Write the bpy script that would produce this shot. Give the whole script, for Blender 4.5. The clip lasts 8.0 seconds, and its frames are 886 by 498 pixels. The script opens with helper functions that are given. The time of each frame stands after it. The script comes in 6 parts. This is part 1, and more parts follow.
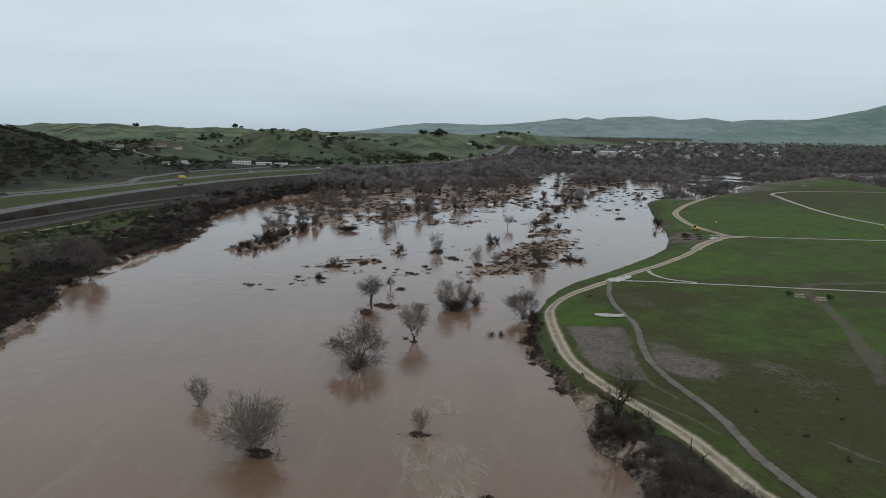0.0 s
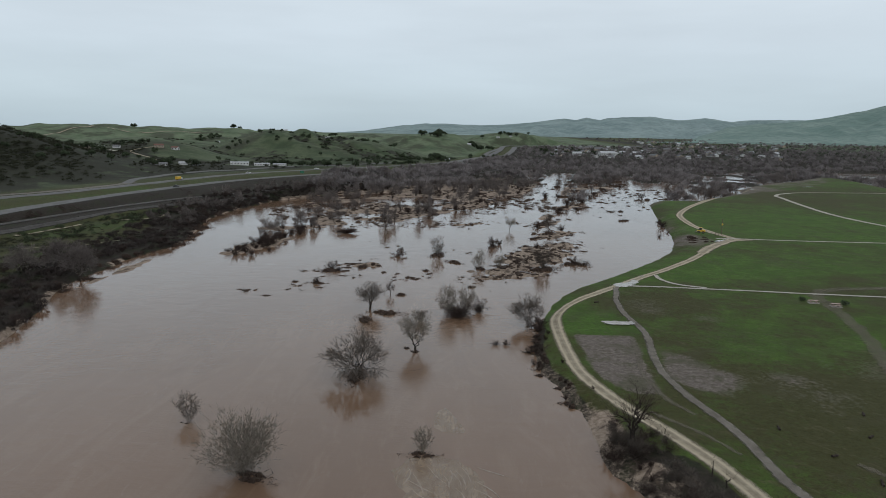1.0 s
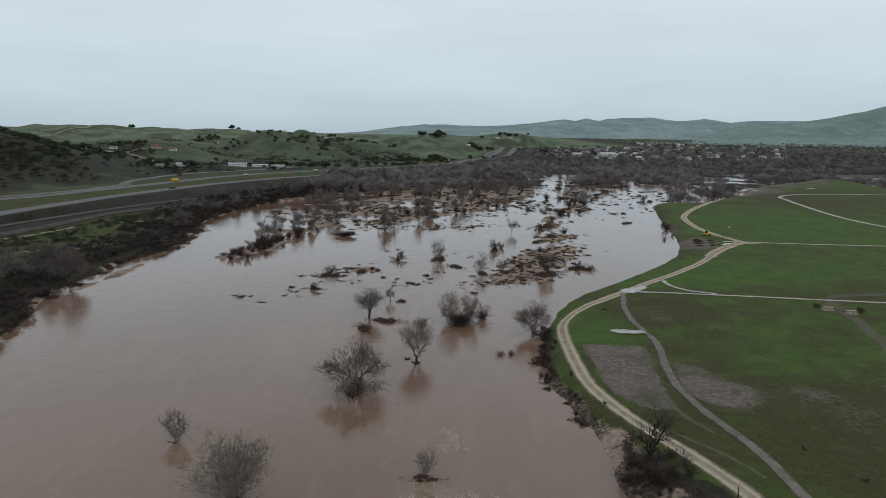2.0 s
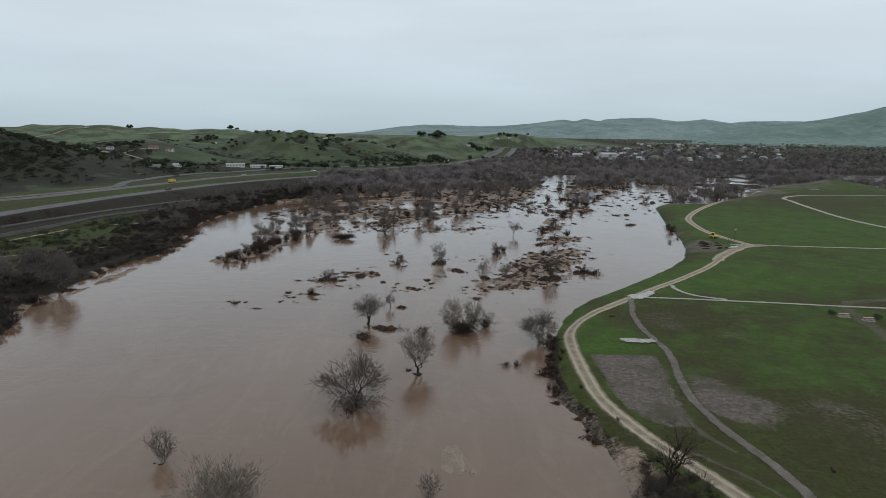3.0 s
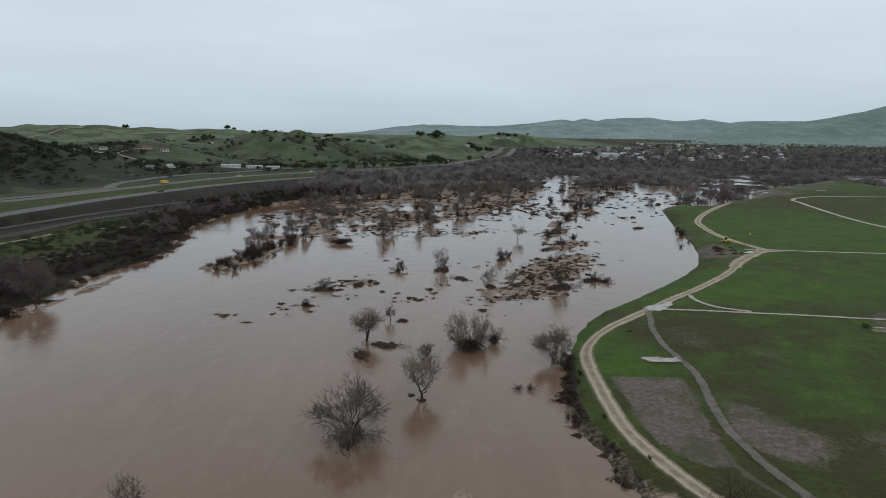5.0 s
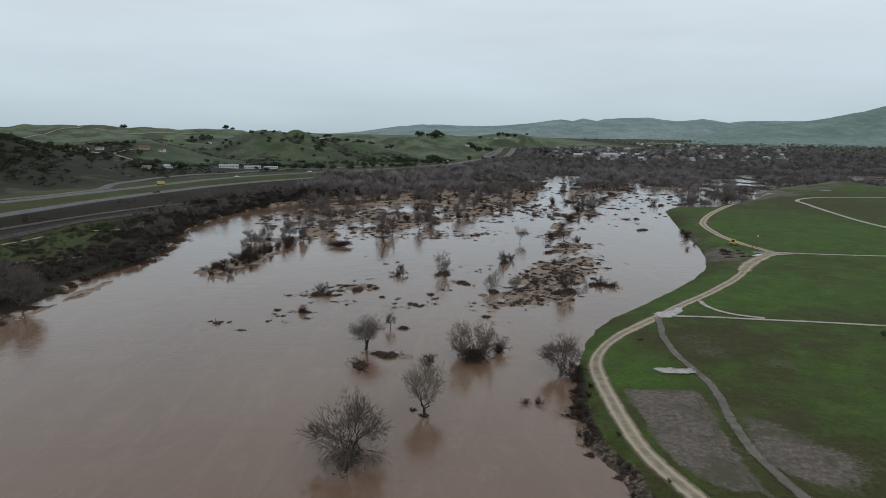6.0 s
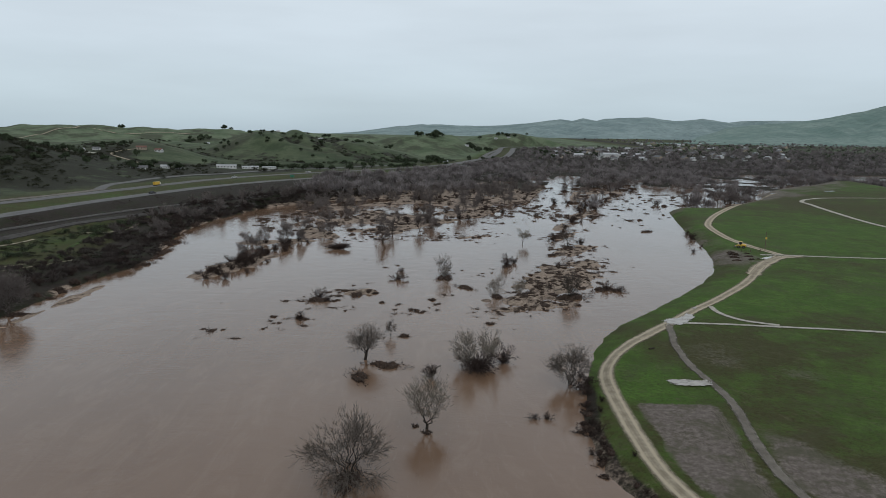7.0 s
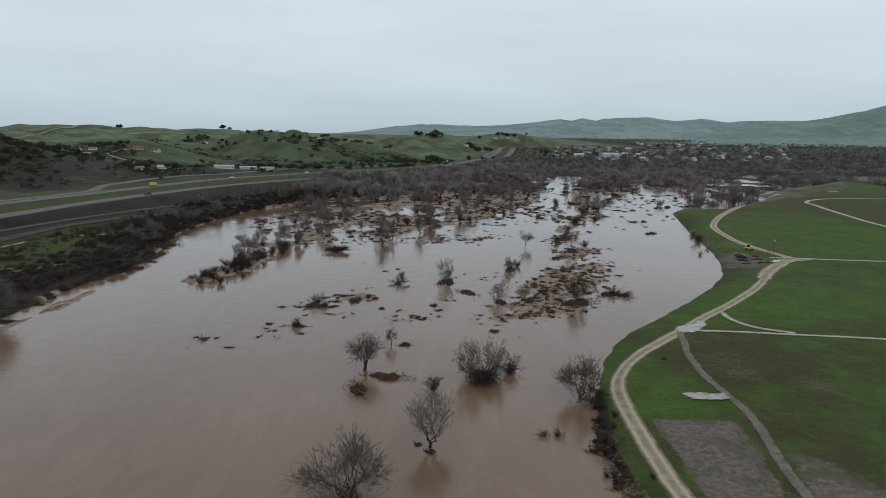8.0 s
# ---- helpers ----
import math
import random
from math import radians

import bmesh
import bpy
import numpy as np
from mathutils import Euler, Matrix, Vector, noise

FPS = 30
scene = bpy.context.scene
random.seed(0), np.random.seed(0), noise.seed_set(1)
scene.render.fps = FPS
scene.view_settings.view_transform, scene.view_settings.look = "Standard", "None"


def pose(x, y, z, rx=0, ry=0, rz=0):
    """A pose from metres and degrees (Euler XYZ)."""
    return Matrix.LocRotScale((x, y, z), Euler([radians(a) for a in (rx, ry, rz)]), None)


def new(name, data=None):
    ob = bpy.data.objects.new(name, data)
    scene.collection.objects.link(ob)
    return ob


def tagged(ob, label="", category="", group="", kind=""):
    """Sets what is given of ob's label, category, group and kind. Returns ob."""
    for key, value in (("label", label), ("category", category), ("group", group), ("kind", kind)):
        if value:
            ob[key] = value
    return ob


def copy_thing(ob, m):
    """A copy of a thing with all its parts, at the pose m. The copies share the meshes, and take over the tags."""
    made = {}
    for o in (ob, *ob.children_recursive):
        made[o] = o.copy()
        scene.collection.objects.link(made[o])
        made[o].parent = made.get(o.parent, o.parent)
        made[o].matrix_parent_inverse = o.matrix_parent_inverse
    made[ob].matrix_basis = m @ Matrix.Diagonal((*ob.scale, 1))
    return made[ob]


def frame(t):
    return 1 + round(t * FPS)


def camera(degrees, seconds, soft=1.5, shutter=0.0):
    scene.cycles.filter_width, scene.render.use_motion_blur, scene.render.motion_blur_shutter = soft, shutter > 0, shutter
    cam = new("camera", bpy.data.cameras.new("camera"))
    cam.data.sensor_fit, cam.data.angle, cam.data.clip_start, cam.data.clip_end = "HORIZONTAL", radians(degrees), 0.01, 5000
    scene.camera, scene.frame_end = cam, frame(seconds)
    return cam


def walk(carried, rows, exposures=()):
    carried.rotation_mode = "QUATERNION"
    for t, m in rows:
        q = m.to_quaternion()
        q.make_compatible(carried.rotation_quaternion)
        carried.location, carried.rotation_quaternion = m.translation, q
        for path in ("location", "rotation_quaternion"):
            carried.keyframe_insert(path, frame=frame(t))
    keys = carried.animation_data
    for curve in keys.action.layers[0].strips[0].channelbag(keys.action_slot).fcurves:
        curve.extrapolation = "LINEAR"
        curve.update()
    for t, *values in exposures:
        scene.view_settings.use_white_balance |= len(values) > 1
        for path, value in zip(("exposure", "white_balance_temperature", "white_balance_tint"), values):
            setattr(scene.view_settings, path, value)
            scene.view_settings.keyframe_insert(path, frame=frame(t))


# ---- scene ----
cam = camera(68.74, 8.0, soft=0.65)
PATH = [
    (0.0, pose(-0.000, 0.000, 45.000, 79.901, -0.927, -0.035)),
    (0.5, pose(-0.333, 3.039, 45.022, 79.922, -0.925, -0.074)),
    (1.0, pose(-0.667, 6.078, 45.044, 79.941, -0.923, -0.112)),
    (1.5, pose(-1.002, 9.116, 45.066, 79.981, -0.920, -0.151)),
    (3.0, pose(-2.010, 18.225, 45.133, 80.040, -0.913, -0.266)),
    (3.5, pose(-2.348, 21.259, 45.155, 80.034, -0.911, -0.304)),
    (4.0, pose(-2.686, 24.293, 45.177, 80.030, -0.909, -0.342)),
    (4.5, pose(-3.024, 27.327, 45.199, 80.030, -0.906, -0.381)),
    (6.0, pose(-4.045, 36.422, 45.265, 80.032, -0.899, -0.495)),
    (6.5, pose(-4.386, 39.452, 45.287, 80.009, -0.896, -0.533)),
    (7.0, pose(-4.729, 42.482, 45.309, 80.021, -0.894, -0.572)),
    (7.5, pose(-5.072, 45.510, 45.331, 80.014, -0.892, -0.610)),
    (8.0, pose(-5.415, 48.538, 45.354, 80.014, -0.889, -0.648)),
]
walk(cam, PATH)

# ---- light ----
world = bpy.data.worlds.new("overcast_sky")
scene.world = world
world.use_nodes = True
wn, wl = world.node_tree.nodes, world.node_tree.links
wn.clear()
w_out = wn.new("ShaderNodeOutputWorld")
w_bg = wn.new("ShaderNodeBackground")
w_sky = wn.new("ShaderNodeTexSky")
w_sky.sky_type = "NISHITA"
w_sky.sun_disc = False
w_sky.sun_elevation = radians(42)
w_sky.sun_rotation = radians(150)
w_tc = wn.new("ShaderNodeTexCoord")
w_sep = wn.new("ShaderNodeSeparateXYZ")
w_ramp = wn.new("ShaderNodeValToRGB")
w_map = wn.new("ShaderNodeMapping")
w_map.inputs["Scale"].default_value = (1.2, 1.2, 7.0)
w_noise = wn.new("ShaderNodeTexNoise")
w_noise.inputs["Scale"].default_value = 2.6
w_noise.inputs["Detail"].default_value = 5
w_mul = wn.new("ShaderNodeMix")
w_mul.data_type, w_mul.blend_type = "RGBA", "MULTIPLY"
w_mul.inputs[0].default_value = 1.0
w_cl = wn.new("ShaderNodeMapRange")
w_cl.inputs["From Min"].default_value, w_cl.inputs["From Max"].default_value = 0.3, 0.7
w_cl.inputs["To Min"].default_value, w_cl.inputs["To Max"].default_value = 0.95, 1.05
w_scale = wn.new("ShaderNodeVectorMath")
w_scale.operation = "SCALE"
w_scale.inputs["Scale"].default_value = 0.08
w_mix = wn.new("ShaderNodeMix")
w_mix.data_type = "RGBA"
w_mix.inputs[0].default_value = 0.92
cr = w_ramp.color_ramp
cr.elements[0].position, cr.elements[0].color = 0.0, (0.45, 0.555, 0.63, 1)
cr.elements[1].position, cr.elements[1].color = 1.0, (0.84, 0.88, 0.92, 1)
for pos, col in ((0.02, (0.49, 0.60, 0.675, 1)), (0.06, (0.565, 0.67, 0.745, 1)), (0.13, (0.635, 0.725, 0.80, 1)), (0.24, (0.685, 0.765, 0.83, 1))):
    e = cr.elements.new(pos)
    e.color = col
wl.new(w_tc.outputs["Generated"], w_sep.inputs[0])
wl.new(w_sep.outputs["Z"], w_ramp.inputs[0])
wl.new(w_tc.outputs["Generated"], w_map.inputs[0])
wl.new(w_map.outputs[0], w_noise.inputs["Vector"])
wl.new(w_noise.outputs[0], w_cl.inputs[0])
wl.new(w_ramp.outputs[0], w_mul.inputs[6])
wl.new(w_cl.outputs[0], w_mul.inputs[7])
wl.new(w_sky.outputs[0], w_scale.inputs[0])
wl.new(w_scale.outputs[0], w_mix.inputs[6])
wl.new(w_mul.outputs[2], w_mix.inputs[7])
wl.new(w_mix.outputs[2], w_bg.inputs[0])
w_bg.inputs[1].default_value = 1.0
wl.new(w_bg.outputs[0], w_out.inputs[0])

sun = new("sun", bpy.data.lights.new("sun", "SUN"))
sun.data.energy, sun.data.angle, sun.data.color = 0.5, radians(25), (1.0, 0.97, 0.93)
sun.matrix_world = pose(0, 0, 300, 48, 0, 30)
scene.view_settings.exposure = 0.0


# ---- materials ----
class Nodes:
    """A small helper to wire node materials."""

    def __init__(self, name):
        self.mat = bpy.data.materials.new(name)
        self.mat.use_nodes = True
        self.n, self.l = self.mat.node_tree.nodes, self.mat.node_tree.links
        self.p = self.n["Principled BSDF"]
        self.geo = self.n.new("ShaderNodeNewGeometry")
        self.info = self.n.new("ShaderNodeObjectInfo")

    def put(self, socket, value):
        if hasattr(value, "is_output"):
            self.l.new(value, socket)
        elif value is not None:
            socket.default_value = value

    def noise(self, scale, detail=4, rough=0.55, stretch=None, distort=0.0, warp=None):
        n = self.n.new("ShaderNodeTexNoise")
        n.inputs["Scale"].default_value, n.inputs["Detail"].default_value = scale, detail
        n.inputs["Roughness"].default_value, n.inputs["Distortion"].default_value = rough, distort
        src = self.geo.outputs["Position"]
        if stretch:
            m = self.n.new("ShaderNodeMapping")
            m.inputs["Scale"].default_value = stretch
            if warp:
                m.vector_type = "TEXTURE"
                m.inputs["Scale"].default_value = tuple(1 / v for v in stretch)
                m.inputs["Rotation"].default_value = (0, 0, warp)
            self.l.new(src, m.inputs[0])
            src = m.outputs[0]
        self.l.new(src, n.inputs["Vector"])
        return n.outputs[0]

    def ramp(self, value, lo, hi, to_lo=0.0, to_hi=1.0):
        n = self.n.new("ShaderNodeMapRange")
        n.interpolation_type = "SMOOTHSTEP"
        for k, v in zip(("From Min", "From Max", "To Min", "To Max"), (lo, hi, to_lo, to_hi)):
            n.inputs[k].default_value = v
        self.put(n.inputs[0], value)
        return n.outputs[0]

    def mix(self, fac, a, b, blend="MIX"):
        n = self.n.new("ShaderNodeMix")
        n.data_type, n.blend_type = "RGBA", blend
        self.put(n.inputs[0], fac)
        self.put(n.inputs[6], (*a, 1) if isinstance(a, tuple) else a)
        self.put(n.inputs[7], (*b, 1) if isinstance(b, tuple) else b)
        return n.outputs[2]

    def math(self, op, a, b=None):
        n = self.n.new("ShaderNodeMath")
        n.operation = op
        self.put(n.inputs[0], a)
        self.put(n.inputs[1], b)
        return n.outputs[0]

    def attr(self, name):
        n = self.n.new("ShaderNodeAttribute")
        n.attribute_name = name
        s = self.n.new("ShaderNodeSeparateColor")
        self.l.new(n.outputs["Color"], s.inputs[0])
        return s.outputs

    def bump(self, height, strength=0.3, distance=0.1):
        n = self.n.new("ShaderNodeBump")
        n.inputs["Strength"].default_value, n.inputs["Distance"].default_value = strength, distance
        self.put(n.inputs["Height"], height)
        self.l.new(n.outputs[0], self.p.inputs["Normal"])

    def done(self, color, rough=0.85, spec=0.3):
        self.put(self.p.inputs["Base Color"], (*color, 1) if isinstance(color, tuple) else color)
        self.put(self.p.inputs["Roughness"], rough)
        self.put(self.p.inputs["Specular IOR Level"], spec)
        return self.mat


def speckled(name, a, b, scale=2.0, rough=0.85, bump=0.3, spec=0.3, vary=0.0, metal=0.0):
    """A surface of two colours, mottled at two scales, with fine relief; vary shifts each object's tone."""
    m = Nodes(name)
    big, fine = m.noise(scale, 4), m.noise(scale * 7, 3)
    col = m.mix(m.ramp(big, 0.3, 0.7), a, b)
    col = m.mix(m.ramp(fine, 0.35, 0.75, 0, 0.5), col, tuple(c * 0.6 for c in a))
    if vary:
        col = m.mix(m.ramp(m.info.outputs["Random"], 0, 1, 0, vary), col, tuple(c * 1.7 for c in b))
    m.bump(fine, bump, 0.05)
    m.p.inputs["Metallic"].default_value = metal
    return m.done(col, rough, spec)


def ground_material():
    m = Nodes("ground_cover")
    cover, extra = m.attr("cover"), m.attr("extra")
    lush_haze, mud, sand = cover[0], cover[1], cover[2]
    scrub, hill, brush = extra[0], extra[1], extra[2]
    big = m.noise(0.035, 5, 0.6)
    mid = m.noise(0.16, 8, 0.72)
    fine = m.noise(1.1, 6, 0.75)
    tuft = m.noise(4.0, 4, 0.7)
    streak = m.noise(0.6, 5, 0.65, (0.5, 1.15, 1), 1.0, -0.8)
    green = m.mix(m.ramp(mid, 0.3, 0.7), (0.032, 0.078, 0.009), (0.064, 0.126, 0.019))
    green = m.mix(m.ramp(fine, 0.35, 0.7, 0, 0.7), green, (0.046, 0.068, 0.013))
    olive = m.mix(m.ramp(fine, 0.3, 0.7), (0.031, 0.032, 0.009), (0.060, 0.057, 0.022))
    patch = m.math("ADD", m.math("MULTIPLY", big, 0.34), m.math("MULTIPLY", mid, 0.33))
    patch = m.math("ADD", patch, m.math("MULTIPLY", fine, 0.33))
    amount = m.math("ADD", m.math("MULTIPLY", m.math("SUBTRACT", patch, 0.5), 6.5), lush_haze)
    grass = m.mix(m.ramp(amount, 0.0, 1.0), olive, green)
    grass = m.mix(m.ramp(m.noise(0.055, 8, 0.72), 0.50, 0.68, 0, 0.55), grass, m.mix(m.ramp(tuft, 0.35, 0.65), (0.034, 0.031, 0.016), (0.082, 0.071, 0.044)))
    grass = m.mix(m.ramp(fine, 0.46, 0.62, 0, 0.38), grass, (0.022, 0.030, 0.009))
    grass = m.mix(m.ramp(streak, 0.53, 0.72, 0, 0.5), grass, (0.092, 0.078, 0.046))
    grass = m.mix(m.ramp(tuft, 0.5, 0.66, 0, 0.7), grass, (0.012, 0.020, 0.005))
    mudcol = m.mix(m.ramp(fine, 0.35, 0.7), (0.084, 0.070, 0.061), (0.172, 0.146, 0.130))
    mudcol = m.mix(m.ramp(tuft, 0.5, 0.7, 0, 0.6), mudcol, (0.050, 0.044, 0.030))
    mudcol = m.mix(m.ramp(mid, 0.44, 0.62, 0, 0.75), mudcol, (0.056, 0.056, 0.032))
    wet = m.math("ADD", m.math("MULTIPLY", m.math("SUBTRACT", mid, 0.5), 1.1), m.math("MULTIPLY", m.math("SUBTRACT", fine, 0.5), 0.8))
    mud_on = m.ramp(m.math("ADD", mud, wet), 0.30, 0.74)
    col = m.mix(mud_on, grass, mudcol)
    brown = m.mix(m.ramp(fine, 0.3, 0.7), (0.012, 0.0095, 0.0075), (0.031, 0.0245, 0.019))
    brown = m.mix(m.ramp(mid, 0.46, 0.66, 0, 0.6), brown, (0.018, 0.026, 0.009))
    # scrub mask: real scrub, plus cloud shade painted over the west verges
    scrub_and_shade = m.ramp(m.math("ADD", scrub, m.math("MULTIPLY", m.math("SUBTRACT", mid, 0.5), 1.1)), 0.35, 0.65)
    col = m.mix(scrub_and_shade, col, brown)
    hillcol = m.mix(m.ramp(big, 0.35, 0.65), (0.036, 0.052, 0.027), (0.072, 0.090, 0.050))
    # far west hills take a paler green: haze put into the colour
    hillcol = m.mix(lush_haze, hillcol, m.mix(m.ramp(big, 0.35, 0.65), (0.068, 0.097, 0.054), (0.116, 0.145, 0.089)))
    hillcol = m.mix(m.ramp(mid, 0.45, 0.75, 0, 0.45), hillcol, (0.027, 0.038, 0.019))
    hillcol = m.mix(m.ramp(m.noise(0.018, 7, 0.68), 0.47, 0.60, 0, 0.7), hillcol, m.mix(m.ramp(fine, 0.3, 0.7), (0.022, 0.024, 0.015), (0.046, 0.044, 0.030)))
    # brush mask: growing brush, plus cloud shade painted on the near hill
    brush_shade_at = m.math("ADD", brush, m.math("MULTIPLY", m.math("SUBTRACT", m.noise(0.05, 6, 0.7), 0.5), 2.2))
    brushcol = m.mix(m.ramp(fine, 0.3, 0.7), (0.013, 0.014, 0.009), (0.030, 0.031, 0.020))
    hillcol = m.mix(m.ramp(brush_shade_at, 0.4, 0.75), hillcol, brushcol)
    col = m.mix(hill, col, hillcol)
    sandcol = m.mix(m.ramp(fine, 0.3, 0.7), (0.14, 0.105, 0.080), (0.30, 0.24, 0.19))
    flow = m.noise(0.22, 7, 0.72, (0.6, 1.7, 1), 0.9, 1.1)
    sandcol = m.mix(m.ramp(flow, 0.50, 0.60, 0, 0.85), sandcol, m.mix(m.ramp(fine, 0.35, 0.65), (0.020, 0.013, 0.010), (0.062, 0.044, 0.034)))
    sandcol = m.mix(m.ramp(mid, 0.54, 0.68, 0, 0.7), sandcol, (0.040, 0.028, 0.021))
    sand_on = m.ramp(m.math("ADD", sand, m.math("MULTIPLY", m.math("SUBTRACT", fine, 0.5), 0.5)), 0.35, 0.6)
    col = m.mix(sand_on, col, sandcol)
    m.bump(m.math("ADD", m.math("MULTIPLY", fine, 0.7), m.math("MULTIPLY", tuft, 0.4)), 0.6, 0.3)
    return m.done(col, 0.92, 0.15)


def water_material():
    m = Nodes("muddy_water")
    silt = m.noise(0.012, 4, 0.6, (1.6, 0.7, 1))
    swirl = m.noise(0.10, 6, 0.65, (1.8, 0.55, 1), 1.2)
    thread = m.noise(0.45, 5, 0.7, (2.2, 0.5, 1), 1.0)
    col = m.mix(m.ramp(silt, 0.3, 0.7), (0.112, 0.067, 0.041), (0.148, 0.093, 0.061))
    col = m.mix(m.ramp(swirl, 0.45, 0.75, 0, 0.5), col, (0.176, 0.121, 0.085))
    col = m.mix(m.ramp(thread, 0.58, 0.78, 0, 0.35), col, (0.20, 0.155, 0.125))
    ripple = m.noise(0.9, 4, 0.6, (0.7, 1.5, 1), 0.4)
    chop = m.noise(3.2, 3, 0.6, (0.7, 1.6, 1), 0.3)
    swell = m.noise(0.16, 3, 0.5, (1, 1.6, 1), 0.6)
    calm = m.ramp(m.noise(0.03, 4, 0.6, (1.8, 0.6, 1), 0.8), 0.38, 0.62, 0.15, 1.2)
    h = m.math("ADD", m.math("MULTIPLY", ripple, 0.55), m.math("MULTIPLY", chop, 0.20))
    h = m.math("ADD", m.math("MULTIPLY", h, calm), m.math("MULTIPLY", swell, 1.1))
    m.bump(h, 0.32, 0.16)
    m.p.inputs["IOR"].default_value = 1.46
    return m.done(col, m.ramp(swirl, 0.35, 0.7, 0.04, 0.12), 0.5)


def soft_dirt(name, a, b, scale, rough=0.95, full=1.0, torn=0.45):
    """Packed dirt whose edges wear away into the grass; wheel tracks lie bare."""
    m = Nodes(name)
    edge = m.attr("edge")
    big, fine, mid = m.noise(scale, 4), m.noise(3.5, 4, 0.65), m.noise(0.9, 4)
    col = m.mix(m.ramp(big, 0.3, 0.7), a, b)
    col = m.mix(m.ramp(fine, 0.4, 0.75, 0, 0.45), col, tuple(c * 0.55 for c in a))
    col = m.mix(m.ramp(m.math("ADD", edge[1], m.math("MULTIPLY", m.math("SUBTRACT", mid, 0.5), 0.7)), 0.25, 0.8), m.mix(m.ramp(edge[2], 0.2, 1.0, 0, 0.30), col, tuple(c * 0.5 for c in a)), tuple(c * 1.10 for c in b))
    m.bump(fine, 0.5, 0.08)
    worn = m.math("ADD", edge[0], m.math("MULTIPLY", m.math("SUBTRACT", mid, 0.5), torn))
    worn = m.math("ADD", worn, m.math("MULTIPLY", m.math("SUBTRACT", fine, 0.5), torn * 0.7))
    m.put(m.p.inputs["Alpha"], m.ramp(worn, 0.0, 0.5, 0.0, full))
    return m.done(col, rough, 0.2)


GROUND, WATER = ground_material(), water_material()
ROAD_DIRT = soft_dirt("pale_dirt", (0.20, 0.168, 0.122), (0.31, 0.27, 0.20), 0.5)
ROAD_GREY = soft_dirt("grey_packed_dirt", (0.10, 0.088, 0.074), (0.168, 0.152, 0.130), 0.4, 0.95, 0.9, 0.8)
ROAD_FAINT = soft_dirt("faint_worn_track", (0.10, 0.088, 0.066), (0.17, 0.150, 0.116), 0.4, 0.95, 0.45, 2.2)
ROAD_WET = soft_dirt("pale_gravel_path", (0.24, 0.225, 0.19), (0.36, 0.345, 0.30), 0.5)
ASPHALT = speckled("worn_asphalt", (0.085, 0.083, 0.082), (0.13, 0.128, 0.127), 0.3, 0.85, 0.2)
BALLAST = speckled("dark_grey_ballast", (0.038, 0.035, 0.034), (0.072, 0.067, 0.064), 0.8, 0.95, 0.6)
BARK_DARK = speckled("dark_wet_bark", (0.018, 0.014, 0.012), (0.045, 0.036, 0.030), 3.0, 0.9, 0.6, 0.15)
BARK = speckled("grey_brown_bark", (0.029, 0.023, 0.019), (0.064, 0.053, 0.044), 3.0, 0.95, 0.6, 0.1)
TWIG = speckled("bare_twigs", (0.057, 0.047, 0.040), (0.108, 0.092, 0.079), 1.5, 0.95, 0.2, 0.1, 0.35)
TWIG_GREY = speckled("grey_floodplain_twigs", (0.085, 0.072, 0.068), (0.165, 0.143, 0.134), 0.4, 0.95, 0.2, 0.1, 0.3)
TWIG_PALE = speckled("pale_willow_twigs", (0.15, 0.13, 0.108), (0.245, 0.217, 0.18), 1.2, 0.95, 0.2, 0.1)
TWIG_BANK = speckled("bank_scrub_twigs", (0.032, 0.0255, 0.0235), (0.070, 0.058, 0.054), 0.3, 0.95, 0.2, 0.1)
TWIG_DARK = speckled("dark_scrub_twigs", (0.028, 0.0198, 0.0168), (0.060, 0.044, 0.0385), 1.5, 0.95, 0.2, 0.1, 0.3)
# far woods paler and greyer than nearer twigs: haze put into their colour
WOODS = speckled("far_bare_woods_hazed", (0.105, 0.091, 0.090), (0.31, 0.283, 0.278), 0.11, 0.95, 0.2, 0.1)
DEBRIS = speckled("wet_flood_debris", (0.024, 0.0155, 0.0115), (0.056, 0.038, 0.028), 2.5, 0.9, 0.8, 0.2, 0.2)
LEAF = speckled("dark_oak_leaves", (0.024, 0.034, 0.019), (0.050, 0.064, 0.036), 1.0, 0.9, 0.4, 0.15, 0.3)
BRUSH_LEAF = speckled("dull_brush_leaves", (0.022, 0.024, 0.015), (0.046, 0.048, 0.031), 0.3, 0.95, 0.3, 0.1)


GREEN_TRACK = soft_dirt("trodden_green_grass", (0.045, 0.085, 0.018), (0.065, 0.11, 0.026), 0.4, 0.95, 0.55)
BALLAST_TRACK = soft_dirt("dark_gravel", (0.034, 0.031, 0.029), (0.064, 0.060, 0.056), 0.4)


# ---- plan: curves of the banks, roads and hills ----
def lattice(ix, iy, seed):
    v = np.sin(ix * 127.1 + iy * 311.7 + seed * 74.7) * 43758.5453
    return v - np.floor(v)


